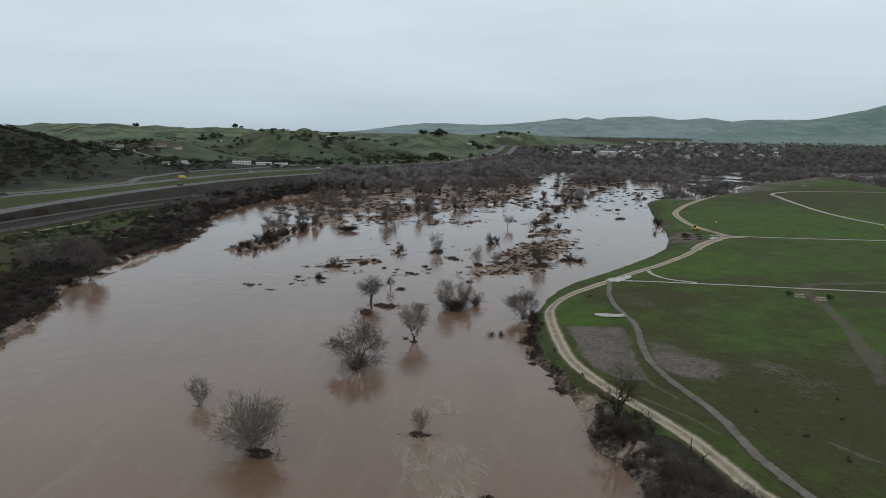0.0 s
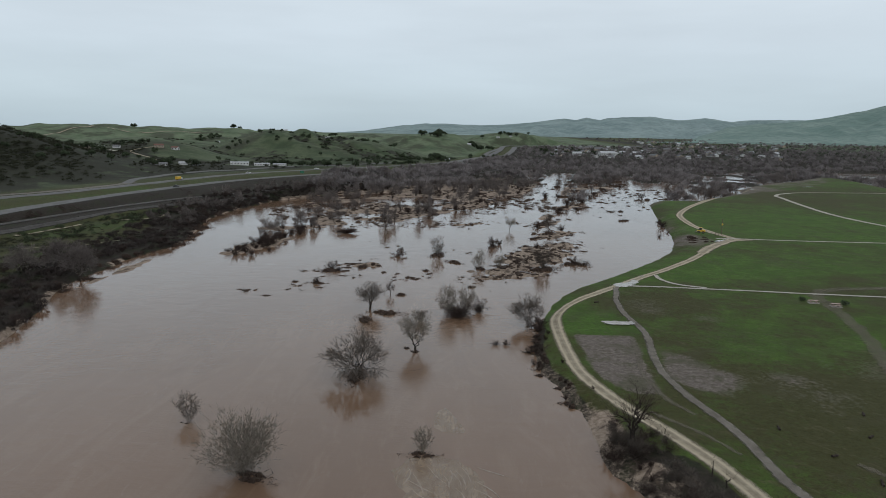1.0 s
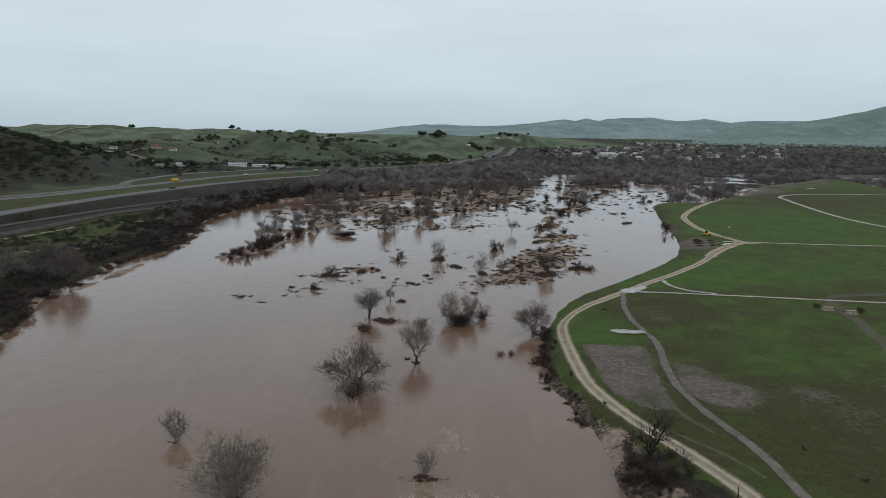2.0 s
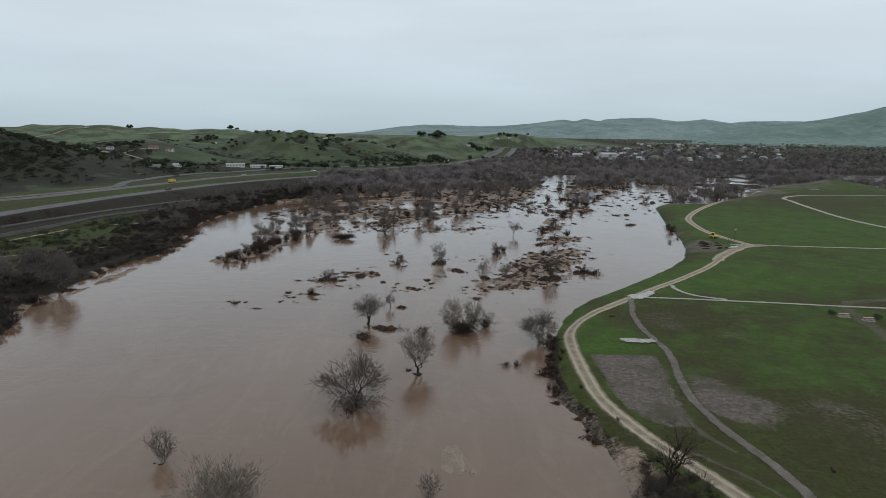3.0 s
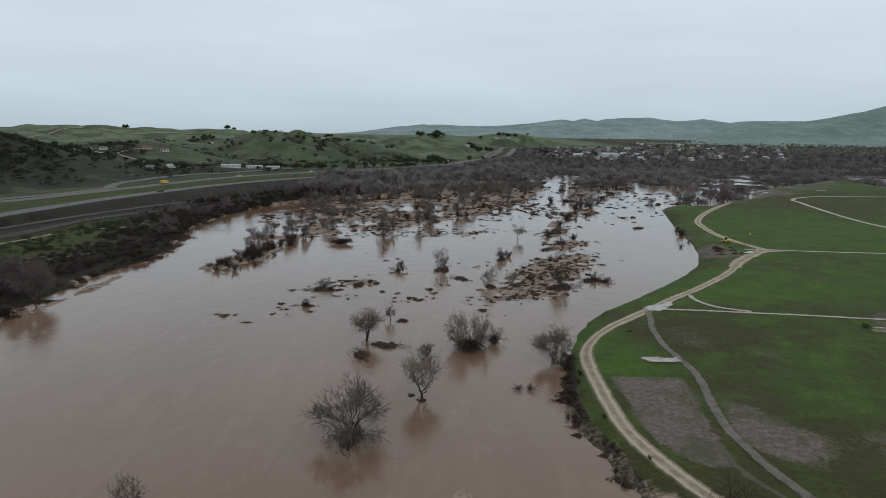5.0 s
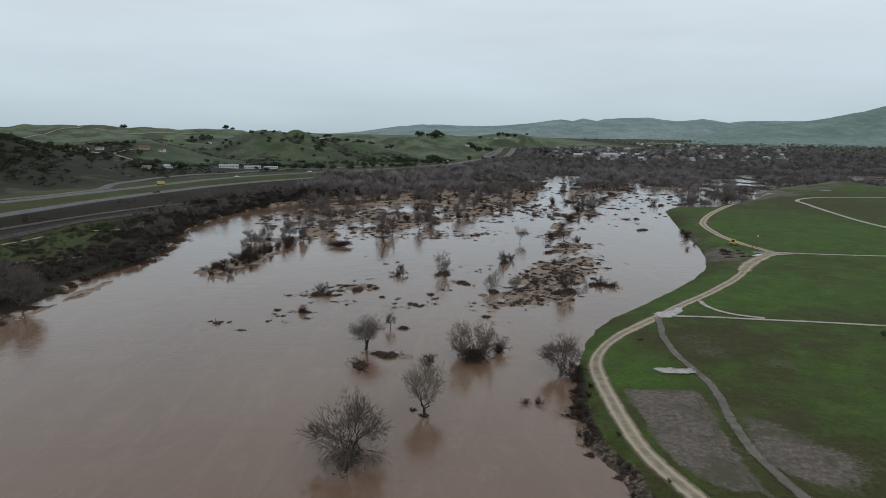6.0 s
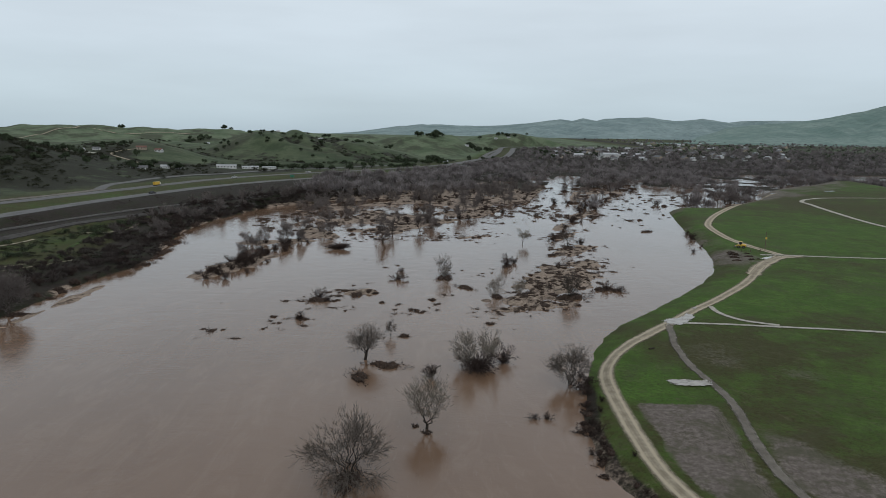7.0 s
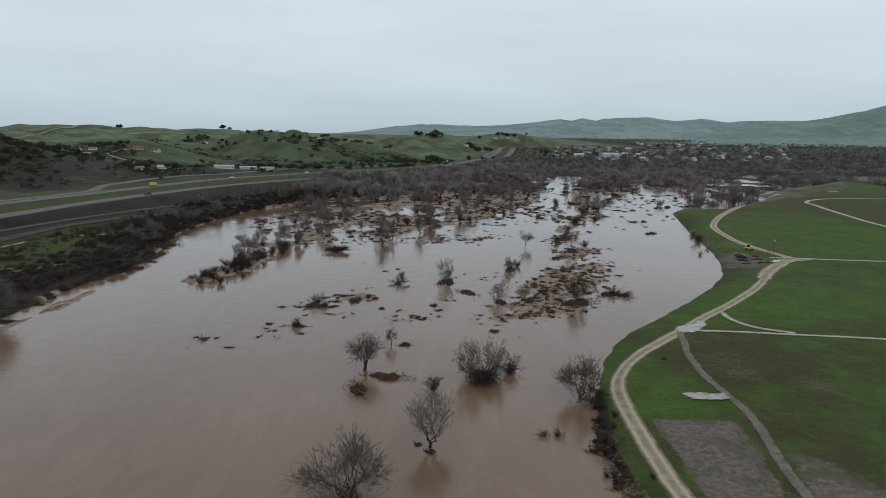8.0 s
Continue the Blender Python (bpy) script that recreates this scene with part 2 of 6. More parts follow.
def vnoise(x, y, scale, seed=0, octaves=4):
    """Smooth value noise from 0 to 1 on arrays of places; scale is the size of the largest lumps in metres."""
    total, amp, norm = 0.0, 1.0, 0.0
    x, y = np.asarray(x, float) / scale, np.asarray(y, float) / scale
    for o in range(octaves):
        ix, iy = np.floor(x), np.floor(y)
        fx, fy = x - ix, y - iy
        fx, fy = fx * fx * (3 - 2 * fx), fy * fy * (3 - 2 * fy)
        a = lattice(ix, iy, seed + o) * (1 - fx) + lattice(ix + 1, iy, seed + o) * fx
        b = lattice(ix, iy + 1, seed + o) * (1 - fx) + lattice(ix + 1, iy + 1, seed + o) * fx
        total, norm = total + amp * (a * (1 - fy) + b * fy), norm + amp
        x, y, amp = x * 2.03 + 11.3, y * 2.03 + 5.7, amp * 0.5
    return total / norm


def step(v, lo, hi):
    v = np.clip((v - lo) / (hi - lo), 0, 1)
    return v * v * (3 - 2 * v)


def to_line(x, y, line):
    """The distance of places from a polyline."""
    best = np.full(np.shape(x), 1e9)
    for (ax, ay), (bx, by) in zip(line, line[1:]):
        dx, dy = bx - ax, by - ay
        k = np.clip(((x - ax) * dx + (y - ay) * dy) / (dx * dx + dy * dy), 0, 1)
        best = np.minimum(best, np.hypot(x - ax - k * dx, y - ay - k * dy))
    return best


def inside(x, y, line):
    odd = np.zeros(np.shape(x), bool)
    for (ax, ay), (bx, by) in zip(line, line[1:] + line[:1]):
        if ay != by:
            odd ^= ((ay > y) != (by > y)) & (x < (bx - ax) * (y - ay) / (by - ay) + ax)
    return odd


def smooth_line(points, gap):
    """A smooth curve through points, with a point about every gap metres."""
    pts = [np.array(p, float) for p in points]
    pts = [2 * pts[0] - pts[1]] + pts + [2 * pts[-1] - pts[-2]]
    out = []
    for a, b, c, d in zip(pts, pts[1:], pts[2:], pts[3:]):
        n = max(1, int(np.linalg.norm(c - b) / gap))
        for k in range(n):
            u = k / n
            out.append(0.5 * (2 * b + (c - a) * u + (2 * a - 5 * b + 4 * c - d) * u * u + (3 * b - a - 3 * c + d) * u**3))
    return np.array(out + [pts[-2]])


SHORE_EAST = [(25, -120), (27, 60), (26.2, 78), (25.2, 82.5), (23.0, 86), (22.3, 91.5), (23.4, 97), (23.0, 102), (22.4, 107), (21.0, 111), (21.2, 117), (19.0, 123), (18.8, 131),
              (19.2, 139), (21.2, 148), (23.5, 158), (27.5, 172), (32.8, 184), (39, 194.5), (49.5, 206), (62, 221), (78, 241), (91, 261),
              (100, 283), (107, 306), (113, 334), (119.5, 364), (130, 404), (140, 442)]
FIELD_EDGE = [(146, 448), (171, 449), (200, 480), (233, 517), (272, 585), (310, 628), (360, 671), (423, 741), (440, 726), (428, 662), (402, 585),
              (470, 480), (900, 380), (900, -120)]
FIELD = SHORE_EAST + FIELD_EDGE
SHORE_WEST = [(-90, -200), (-88, 80), (-92, 130), (-95, 147), (-100, 164), (-105, 177), (-108, 190), (-109, 208), (-109, 226), (-107, 245),
              (-104.5, 262), (-109, 290), (-115, 312), (-119.5, 340), (-119.5, 370), (-115, 400), (-111, 425), (-100, 448), (-76, 490), (-34, 545),
              (14, 610), (66, 700), (124, 850), (180, 1030), (235, 1230), (350, 1430), (620, 1590), (900, 2000)]
HIGHWAY = [(-190, 150), (-192, 220), (-194, 284), (-192, 322), (-186.5, 367), (-176.5, 420), (-160.5, 483), (-134, 545), (-92, 610), (-44, 685), (12, 805),
           (72, 1015), (106, 1090), (126, 1190), (142, 1300), (166, 1430), (240, 1480), (520, 1590)]
HIGHWAY_FAR = [(-236, 150), (-234, 260), (-228.5, 335), (-217, 365), (-207, 408), (-194.5, 464), (-178, 535), (-147, 602), (-102, 665), (-52, 735), (8, 850),
               (58, 1030), (84, 1100), (104, 1200), (118, 1310), (140, 1445), (200, 1510), (500, 1630)]
RAIL = [(-190, 150), (-188, 220), (-183.3, 267), (-178, 298), (-170, 334), (-157.6, 375), (-142, 406), (-118, 450), (-88, 500), (-46, 560), (4, 630), (52, 720),
        (108, 880), (160, 1050), (215, 1250), (330, 1450), (560, 1600)]
SERVICE = [(-177, 150), (-176, 215), (-173, 252), (-168.3, 281), (-162.5, 320), (-151, 358), (-136, 390), (-112, 432)]
CHANNELS = [([(28, 300), (48, 398), (81, 522), (119, 675), (150, 800)], 13), ([(78, 275), (110, 400), (146, 509), (190, 610)], 22),
            ([(-95, 420), (-80, 395), (-60, 360), (-40, 330)], 5)]
FLATS = [(-106, 466), (-64, 318), (-39, 316), (-22, 328), (-6, 364), (30, 414), (85, 590), (100, 745), (10, 690), (-66, 600)]
HILLS = [  # x, y, half width across, half width along, turn, height
    (-425, 545, 104, 140, 15, 50), (-650, 600, 260, 260, 0, 44), (-335, 765, 72, 95, 20, 24), (-440, 1000, 150, 150, 0, 24), (-190, 930, 135, 100, -20, 43), (-110, 960, 70, 90, -25, 20),
    (-480, 1460, 330, 190, 0, 43), (-800, 1450, 300, 220, 0, 46), (-15, 1250, 150, 110, 0, 42), (-200, 1560, 260, 200, 0, 34),
    (170, 1600, 140, 120, 0, 45), (330, 1720, 170, 120, 0, 22), (-1400, 1400, 500, 600, 0, 60)]
ISLANDS = [  # x, y, half length, half width, turn, height
    (36, 246, 44, 12, 64, 0.50), (52, 300, 16, 9, 60, 0.3), (-73, 262, 26, 7, 75, 0.4), (-70, 312, 20, 7, 10, 0.4), (-45, 297, 7, 3, 0, 0.3),
    (-26, 226, 6, 3.2, 20, 0.4),
    (56, 340, 14, 4, 55, 0.35), (80, 420, 22, 7, 60, 0.45), (60, 372, 16, 5, 60, 0.4), (24, 212, 14, 4, 20, 0.35),
    (8, 330, 24, 2.5, 30, 0.18), (-103, 218, 25, 2.6, 88, 0.26), (140, 470, 20, 8, 30, 0.5)]


POOLS = [  # standing flood water past the field: x, y, half sizes
    (200, 550, 34, 38), (246, 612, 40, 24), (300, 694, 50, 16), (527, 826, 64, 36), (620, 880, 90, 36), (392, 852, 46, 28), (316, 762, 36, 24)]
MUD_PLOT = [(29.5, 143.6), (42.0, 143.7), (41.9, 136.2), (39.5, 126.8), (38.3, 118), (37.9, 111.3), (33.4, 111.2), (29.9, 117), (28.3, 128), (29.1, 137)]
MUD_FADE = [(44.5, 133.5), (48.6, 131), (50.1, 121.7), (51.2, 116), (48.7, 112.2), (44.5, 114.3), (42.7, 118), (43.1, 125)]


def field_height(y):
    return np.clip(1.5 + 0.0055 * (y - 80), 1.2, 4.2)


def lateral(y, line):
    return np.interp(y, [p[1] for p in line], [p[0] for p in line])


def height(x, y):
    """The ground's height at arrays of places, the river being at 0."""
    wob = (vnoise(x, y, 9, 3) - 0.5) * 3.0
    rough = vnoise(x, y, 14, 5) - 0.5
    z = -1.3 + 0.2 * rough
    # flooded woodland and mud flats past the open river
    patch = vnoise(x, y, 34, 8, 5) - 0.5
    flood = 0.25 + patch * 3.2 - 0.85 * step(x, 90, 170) * step(680 - y, 0, 60)
    z = np.maximum(z, np.where(y > 440, -1.3 + (flood + 1.3) * step(y, 440, 500), -9))
    d_flat = to_line(x, y, FLATS + FLATS[:1]) * np.where(inside(x, y, FLATS), 1, -1)
    flats = 0.04 + (vnoise(x, y, 20, 12, 5) - 0.5) * 3.2
    z = np.maximum(z, -1.3 + (flats + 1.3) * step(d_flat + wob, -4, 8))
    for cx, cy, a, b, turn, h in ISLANDS:
        c, s = math.cos(radians(turn)), math.sin(radians(turn))
        u, v = (x - cx) * c + (y - cy) * s, -(x - cx) * s + (y - cy) * c
        q = np.hypot(u / a, v / b) + (vnoise(x, y, 7, 21, 3) - 0.5) * 1.5
        z = np.maximum(z, -0.8 + (h + 0.8) * step(1.45 - q, 0, 1) + (vnoise(x, y, 4, 31, 3) - 0.5) * 1.1 * step(1.3 - q, 0, 0.4))
    for line, wide in CHANNELS:
        d = to_line(x, y, line) + wob
        z = np.minimum(z, -1.0 + 2.6 * step(d, wide * 0.7, wide * 1.5))
    # the valley floor climbs slowly far off
    z = np.maximum(z, -1.3 + 15 * step(y, 880, 1160) + np.clip((y - 1100) * 0.017, 0, 30))
    for cx, cy, a, b in POOLS:
        q = np.hypot((x - cx) / a, (y - cy) / b) + (vnoise(x, y, 22, 66, 4) - 0.5) * 1.3
        z = np.minimum(z, -0.5 + 60 * np.clip(q - 1, 0, 1) ** 1.5)
    # the field
    d = to_line(x, y, FIELD + FIELD[:1]) * np.where(inside(x, y, FIELD), 1, -1)
    jag = wob * 0.55 * step(170 - y, 0, 20) + (vnoise(x, y, 3.5, 40) - 0.5) * 1.6
    steep = 2.5 + 3.5 * step(y, 120, 190)
    bank = -1.2 + (field_height(y) + 1.2) * (0.55 * step(d + jag, -1.6, steep * 0.5) + 0.45 * step(d + jag, 0.5, steep + 2.5))
    bank = bank + 0.16 * rough * step(d, 6, 12)
    z = np.where(d > -3, np.maximum(z, bank), z)
    # the west side: terrace, railway bench, highway, hills
    xs = lateral(y, SHORE_WEST)
    xr, xh, xf = lateral(y, RAIL), lateral(y, HIGHWAY), lateral(y, HIGHWAY_FAR)
    xr = np.minimum(xr, xs - 4)
    xh, xf = np.minimum(xh, xr - 7), np.minimum(xf, xh - 18)
    s = xs - x + wob * step(-x, 60, 110)
    wide = np.maximum(xs - xr - 16, 6)
    terr = -1.2 + 2.5 * step(s, -2.5, 4) + 1.4 * np.clip(s / wide, 0, 1) + 0.5 * rough * step(s, 2, 10)
    west = terr + (5 - 2.7) * step(xr - x, -17, -10)
    west = west + 3.0 * step(xr - x, 3, np.maximum(xr - xh - 5, 6)) + 1.0 * step(xh - x, 8, 22) + 0.002 * np.clip(xf - x, 0, 800)
    past = step(xf - x, 15, 90)
    hills = np.zeros(np.shape(x))
    for cx, cy, a, b, turn, h in HILLS:
        c, sn = math.cos(radians(turn)), math.sin(radians(turn))
        u, v = (x - cx) * c + (y - cy) * sn, -(x - cx) * sn + (y - cy) * c
        hills = hills + (h * np.exp(-((u / a) ** 2) - (v / b) ** 2)) ** 3
    hills = hills ** (1 / 3)
    gully = np.abs(vnoise(x + 0.5 * y, y * 0.6, 75, 50, 3) - 0.5) * 2
    hills = hills * (0.95 + (0.28 + 0.3 * step(220 - np.hypot(x + 180, y - 920), 0, 90)) * (np.sqrt(gully) - 0.6)) + (vnoise(x, y, 60, 55) - 0.5) * 3
    west = west + past * np.maximum(hills, 0)
    z = np.where(s > -2.5, np.maximum(z, west), z)
    return z


def axis(parts):
    vals = []
    for a, b, gap in parts:
        vals += list(np.linspace(a, b, max(1, int(round(abs(b - a) / gap))), endpoint=False))
    return np.array(vals + [parts[-1][1]])


GX = axis([(-3600, -1200, 120), (-1200, -560, 16), (-560, -200, 5), (-200, -125, 2.2), (-125, 135, 1.55), (135, 260, 2.6), (260, 460, 6), (460, 1200, 25), (1200, 3800, 130)])
GY = axis([(-400, 50, 18), (50, 330, 1.55), (330, 520, 2.4), (520, 860, 5), (860, 1700, 11), (1700, 4900, 100)])
MX, MY = np.meshgrid(GX, GY)
GZ = height(MX, MY)


def gz(x, y):
    """The height of the built ground sheet at one place."""
    i = int(np.clip(np.searchsorted(GX, x) - 1, 0, len(GX) - 2))
    j = int(np.clip(np.searchsorted(GY, y) - 1, 0, len(GY) - 2))
    u, v = (x - GX[i]) / (GX[i + 1] - GX[i]), (y - GY[j]) / (GY[j + 1] - GY[j])
    return float((GZ[j, i] * (1 - u) + GZ[j, i + 1] * u) * (1 - v) + (GZ[j + 1, i] * (1 - u) + GZ[j + 1, i + 1] * u) * v)


def brush_cover(x, y):
    """How thickly dark brush grows on the hills: on the near west hill and down in the gullies."""
    x, y = np.asarray(x, float), np.asarray(y, float)
    gully = np.abs(vnoise(x + 0.5 * y, y * 0.6, 75, 50, 3) - 0.5) * 2
    far = lateral(y, HIGHWAY_FAR) - x
    mass = step(vnoise(x, y * 0.8, 62, 59, 4), 0.43, 0.54)
    cover = (0.95 * step(640 - y, 0, 100) * step(far, 40, 90) + 1.0 * step(-x - 0.42 * y, 15, 95) * step(900 - y, 0, 250)) * (0.15 + 0.75 * mass) + 0.62 * step(0.23 - gully, 0, 0.2) * (1 - 0.75 * step(y, 1000, 1200)) + 0.3 * (vnoise(x, y, 120, 58, 3) - 0.4)
    return np.clip(cover, 0, 1) * step(far, 25, 60)


# ---- mesh helpers ----
def build(name, verts, faces, mat, parent=None, label="", smooth=False):
    me = bpy.data.meshes.new(name)
    me.from_pydata(verts, [], faces)
    me.materials.append(mat)
    if smooth:
        me.polygons.foreach_set("use_smooth", [True] * len(me.polygons))
    me.update()
    ob = new(name, me)
    if parent is not None:
        ob.parent = parent
    if label:
        ob["label"] = label
    return ob


def part(name, bm, mat, parent=None, label="", smooth=False):
    me = bpy.data.meshes.new(name)
    bm.to_mesh(me)
    bm.free()
    me.materials.append(mat)
    if smooth:
        me.polygons.foreach_set("use_smooth", [True] * len(me.polygons))
    ob = new(name, me)
    if parent is not None:
        ob.parent = parent
    if label:
        ob["label"] = label
    return ob


def box(bm, cx, cy, cz, sx, sy, sz, bevel=0.0, rz=0.0):
    made = bmesh.ops.create_cube(bm, size=1)["verts"]
    bmesh.ops.scale(bm, vec=(sx, sy, sz), verts=made)
    if bevel:
        edges = list({e for v in made for e in v.link_edges})
        made = bmesh.ops.bevel(bm, geom=edges, offset=bevel, segments=1, affect="EDGES")["verts"]
    bmesh.ops.rotate(bm, cent=(0, 0, 0), matrix=Matrix.Rotation(radians(rz), 3, "Z"), verts=made)
    bmesh.ops.translate(bm, vec=(cx, cy, cz), verts=made)


def rod(bm, a, b, r0, r1=None, sides=8):
    a, b = Vector(a), Vector(b)
    made = bmesh.ops.create_cone(bm, cap_ends=True, segments=sides, radius1=r0, radius2=r0 if r1 is None else r1, depth=(b - a).length)["verts"]
    m = Matrix.Translation((a + b) / 2) @ (b - a).to_track_quat("Z", "Y").to_matrix().to_4x4()
    bmesh.ops.transform(bm, matrix=m, verts=made)


# ---- ground and water ----
def ground():
    ny, nx = GZ.shape
    verts = np.stack([MX, MY, GZ], -1).reshape(-1, 3)
    k = np.arange(nx * ny).reshape(ny, nx)
    quads = np.stack([k[:-1, :-1], k[:-1, 1:], k[1:, 1:], k[1:, :-1]], -1).reshape(-1, 4)
    me = bpy.data.meshes.new("ground")
    me.from_pydata(verts.tolist(), [], quads.tolist())
    me.polygons.foreach_set("use_smooth", [True] * len(me.polygons))
    x, y, z = MX.ravel(), MY.ravel(), GZ.ravel()
    d = to_line(x, y, FIELD + FIELD[:1]) * np.where(inside(x, y, FIELD), 1, -1)
    west = lateral(y, SHORE_WEST) - x
    xr, xh, xf = lateral(y, RAIL), lateral(y, HIGHWAY), lateral(y, HIGHWAY_FAR)

    def blob(cx, cy, a, b, turn=0.0):
        c, s = math.cos(radians(turn)), math.sin(radians(turn))
        u, v = (x - cx) * c + (y - cy) * s, -(x - cx) * s + (y - cy) * c
        return step(1.3 - np.hypot(u / a, v / b), 0, 0.6)

    lush_haze = np.full(len(x), 0.45)
    lush_haze += 0.35 * blob(84, 222, 60, 22, 10) + 0.4 * blob(75, 152, 28, 18, 0) + 0.3 * blob(34, 158, 6, 16, 0) + 0.3 * blob(38, 148, 12, 5, 0)
    lush_haze -= 0.35 * blob(310, 500, 90, 60, 30) + 0.3 * blob(215, 470, 60, 30, 40)
    lush_haze += 0.3 * blob(165, 330, 60, 50, 0) - 0.3 * blob(56, 105, 22, 26, 20) - 0.25 * blob(260, 420, 40, 60, 0)
    lush_haze += 0.22 * blob(41, 88, 3.5, 9, -20) + 0.5 * blob(36, 159, 8, 3.5) + 0.5 * blob(34, 148, 8, 2) + 0.35 * blob(66, 126, 13, 12) + 0.18 * step(y, 170, 230) - 0.3 * step(140 - y, 0, 50)
    lush_haze -= 0.4 * blob(58, 165, 12, 22, -10) + 0.3 * blob(72, 100, 25, 20) + 0.25 * blob(70, 140, 22, 40)
    lush_haze += 0.3 * step(6 - np.abs(d - 4), 0, 4) * step(y, 140, 170) * step(200 - y, 0, 20) - 0.3 * step(9 - d, 0, 6) * step(y, 200, 230)
    edge_mud = 0.62 * (d > -2) * step(20 - d, 0, 16) * step(y, 400, 450) + 0.4 * blob(112, 330, 10, 60, -8)
    ragged = (vnoise(x, y, 6, 92, 3) - 0.5) * 3
    plot, fade = [to_line(x, y, q + q[:1]) * np.where(inside(x, y, q), 1, -1) for q in (MUD_PLOT, MUD_FADE)]
    mud = edge_mud + 0.95 * step(plot + 0.3 * ragged, -1.2, 1.0) + 0.75 * step(fade + ragged, -4, 2.5) + 0.30 * blob(52, 166, 7, 12, -10) + 0.30 * blob(66, 160, 6, 6) + 0.38 * blob(60, 112, 16, 10, -20) + 0.25 * blob(85, 128, 12, 12)
    mud += 0.55 * blob(240, 540, 60, 30, 30) + 0.45 * blob(350, 640, 90, 24, 50) + 0.42 * blob(106, 278, 11, 16, -25)
    mud = mud + (mud > 0.03) * ((vnoise(x, y, 11, 91, 4) - 0.5) * 0.8)
    sand = np.where(d > -1, step(4.4 + 1.6 * step(112 - y, 0, 12) - d, 0, 1.8) * step(150 - y, 0, 14) * 0.43 + 0.3 * blob(25.5, 99, 2.5, 6) + 0.5 * blob(29, 86, 2.4, 1.8) + 0.5 * blob(32, 83, 2, 2), 0.0)
    low = (d < -1) & (west < -1)
    sand = np.where(low, 0.9, sand)
    sand = np.maximum(sand, np.where(west > -1, step(4.4 - west, 0, 3) * (0.35 + 0.65 * step(vnoise(x, y, 16, 93, 3), 0.42, 0.55)), 0))
    sand = np.where(x < -84, sand * 0.72, sand)
    far = step(y, 430, 520) * (d < 0) * (west < 0)
    sand = sand * (1 - 0.30 * far)
    lush_haze = np.where(low, 0.0, lush_haze)
    mud = np.where(low, 0.55, mud)
    scrub = np.where((d > -1) & (d < 16), step(3.8 + 8.4 * step(97 - y, 0, 9) - d, 0, 2.6) * step(168 - y, 0, 24), 0.0)
    scrub = np.maximum(scrub, 0.42 * far + 0.5 * far * step(y, 560, 700))
    sand = sand * (1 - far * step(y, 560, 700))
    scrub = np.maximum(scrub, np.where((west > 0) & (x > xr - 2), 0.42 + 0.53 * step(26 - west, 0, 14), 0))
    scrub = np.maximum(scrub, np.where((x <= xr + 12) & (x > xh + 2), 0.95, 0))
    # verges beside the highways darkened in colour to stand for heavier cloud
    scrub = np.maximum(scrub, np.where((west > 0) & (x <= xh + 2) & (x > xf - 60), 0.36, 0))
    lush_haze = np.where(west > 0, np.where(x < xh, 0.24, 0.30), lush_haze)
    hill = np.where(west > 0, step(xf - x, 12, 40), 0) + step(y, 1250, 1500) * (west <= 0) * 0.9
    # over the west hills this channel holds painted haze, growing with distance
    lush_haze = np.where((west > 0) & (xf - x > 20), step(y, 800, 1250), lush_haze)
    # near hill ground deepened evenly for cloud shade, on top of its brush cover
    near_hill_shade = step(xf - x, 8, 34) * step(760 - y, 0, 140) * (west > 0)
    brush = brush_cover(x, y) + 0.62 * near_hill_shade
    for name, cols in (("cover", (lush_haze, mud, sand)), ("extra", (scrub, np.clip(hill, 0, 1), brush))):
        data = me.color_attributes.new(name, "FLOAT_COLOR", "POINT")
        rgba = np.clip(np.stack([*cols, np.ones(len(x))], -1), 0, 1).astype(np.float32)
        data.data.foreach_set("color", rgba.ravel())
    me.materials.append(GROUND)
    me.update()
    return tagged(new("ground", me), "green valley floor and hills with muddy banks", "ground", kind="structure")


ground()
wx, wy = np.meshgrid(axis([(-700, -200, 100), (-200, 300, 20), (300, 2200, 150)]), axis([(-400, 50, 50), (50, 450, 20), (450, 1700, 100)]))
wk = np.arange(wx.size).reshape(wx.shape)
wq = np.stack([wk[:-1, :-1], wk[:-1, 1:], wk[1:, 1:], wk[1:, :-1]], -1).reshape(-1, 4)
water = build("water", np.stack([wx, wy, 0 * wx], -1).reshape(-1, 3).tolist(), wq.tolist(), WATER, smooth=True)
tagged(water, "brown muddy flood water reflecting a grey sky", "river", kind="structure")


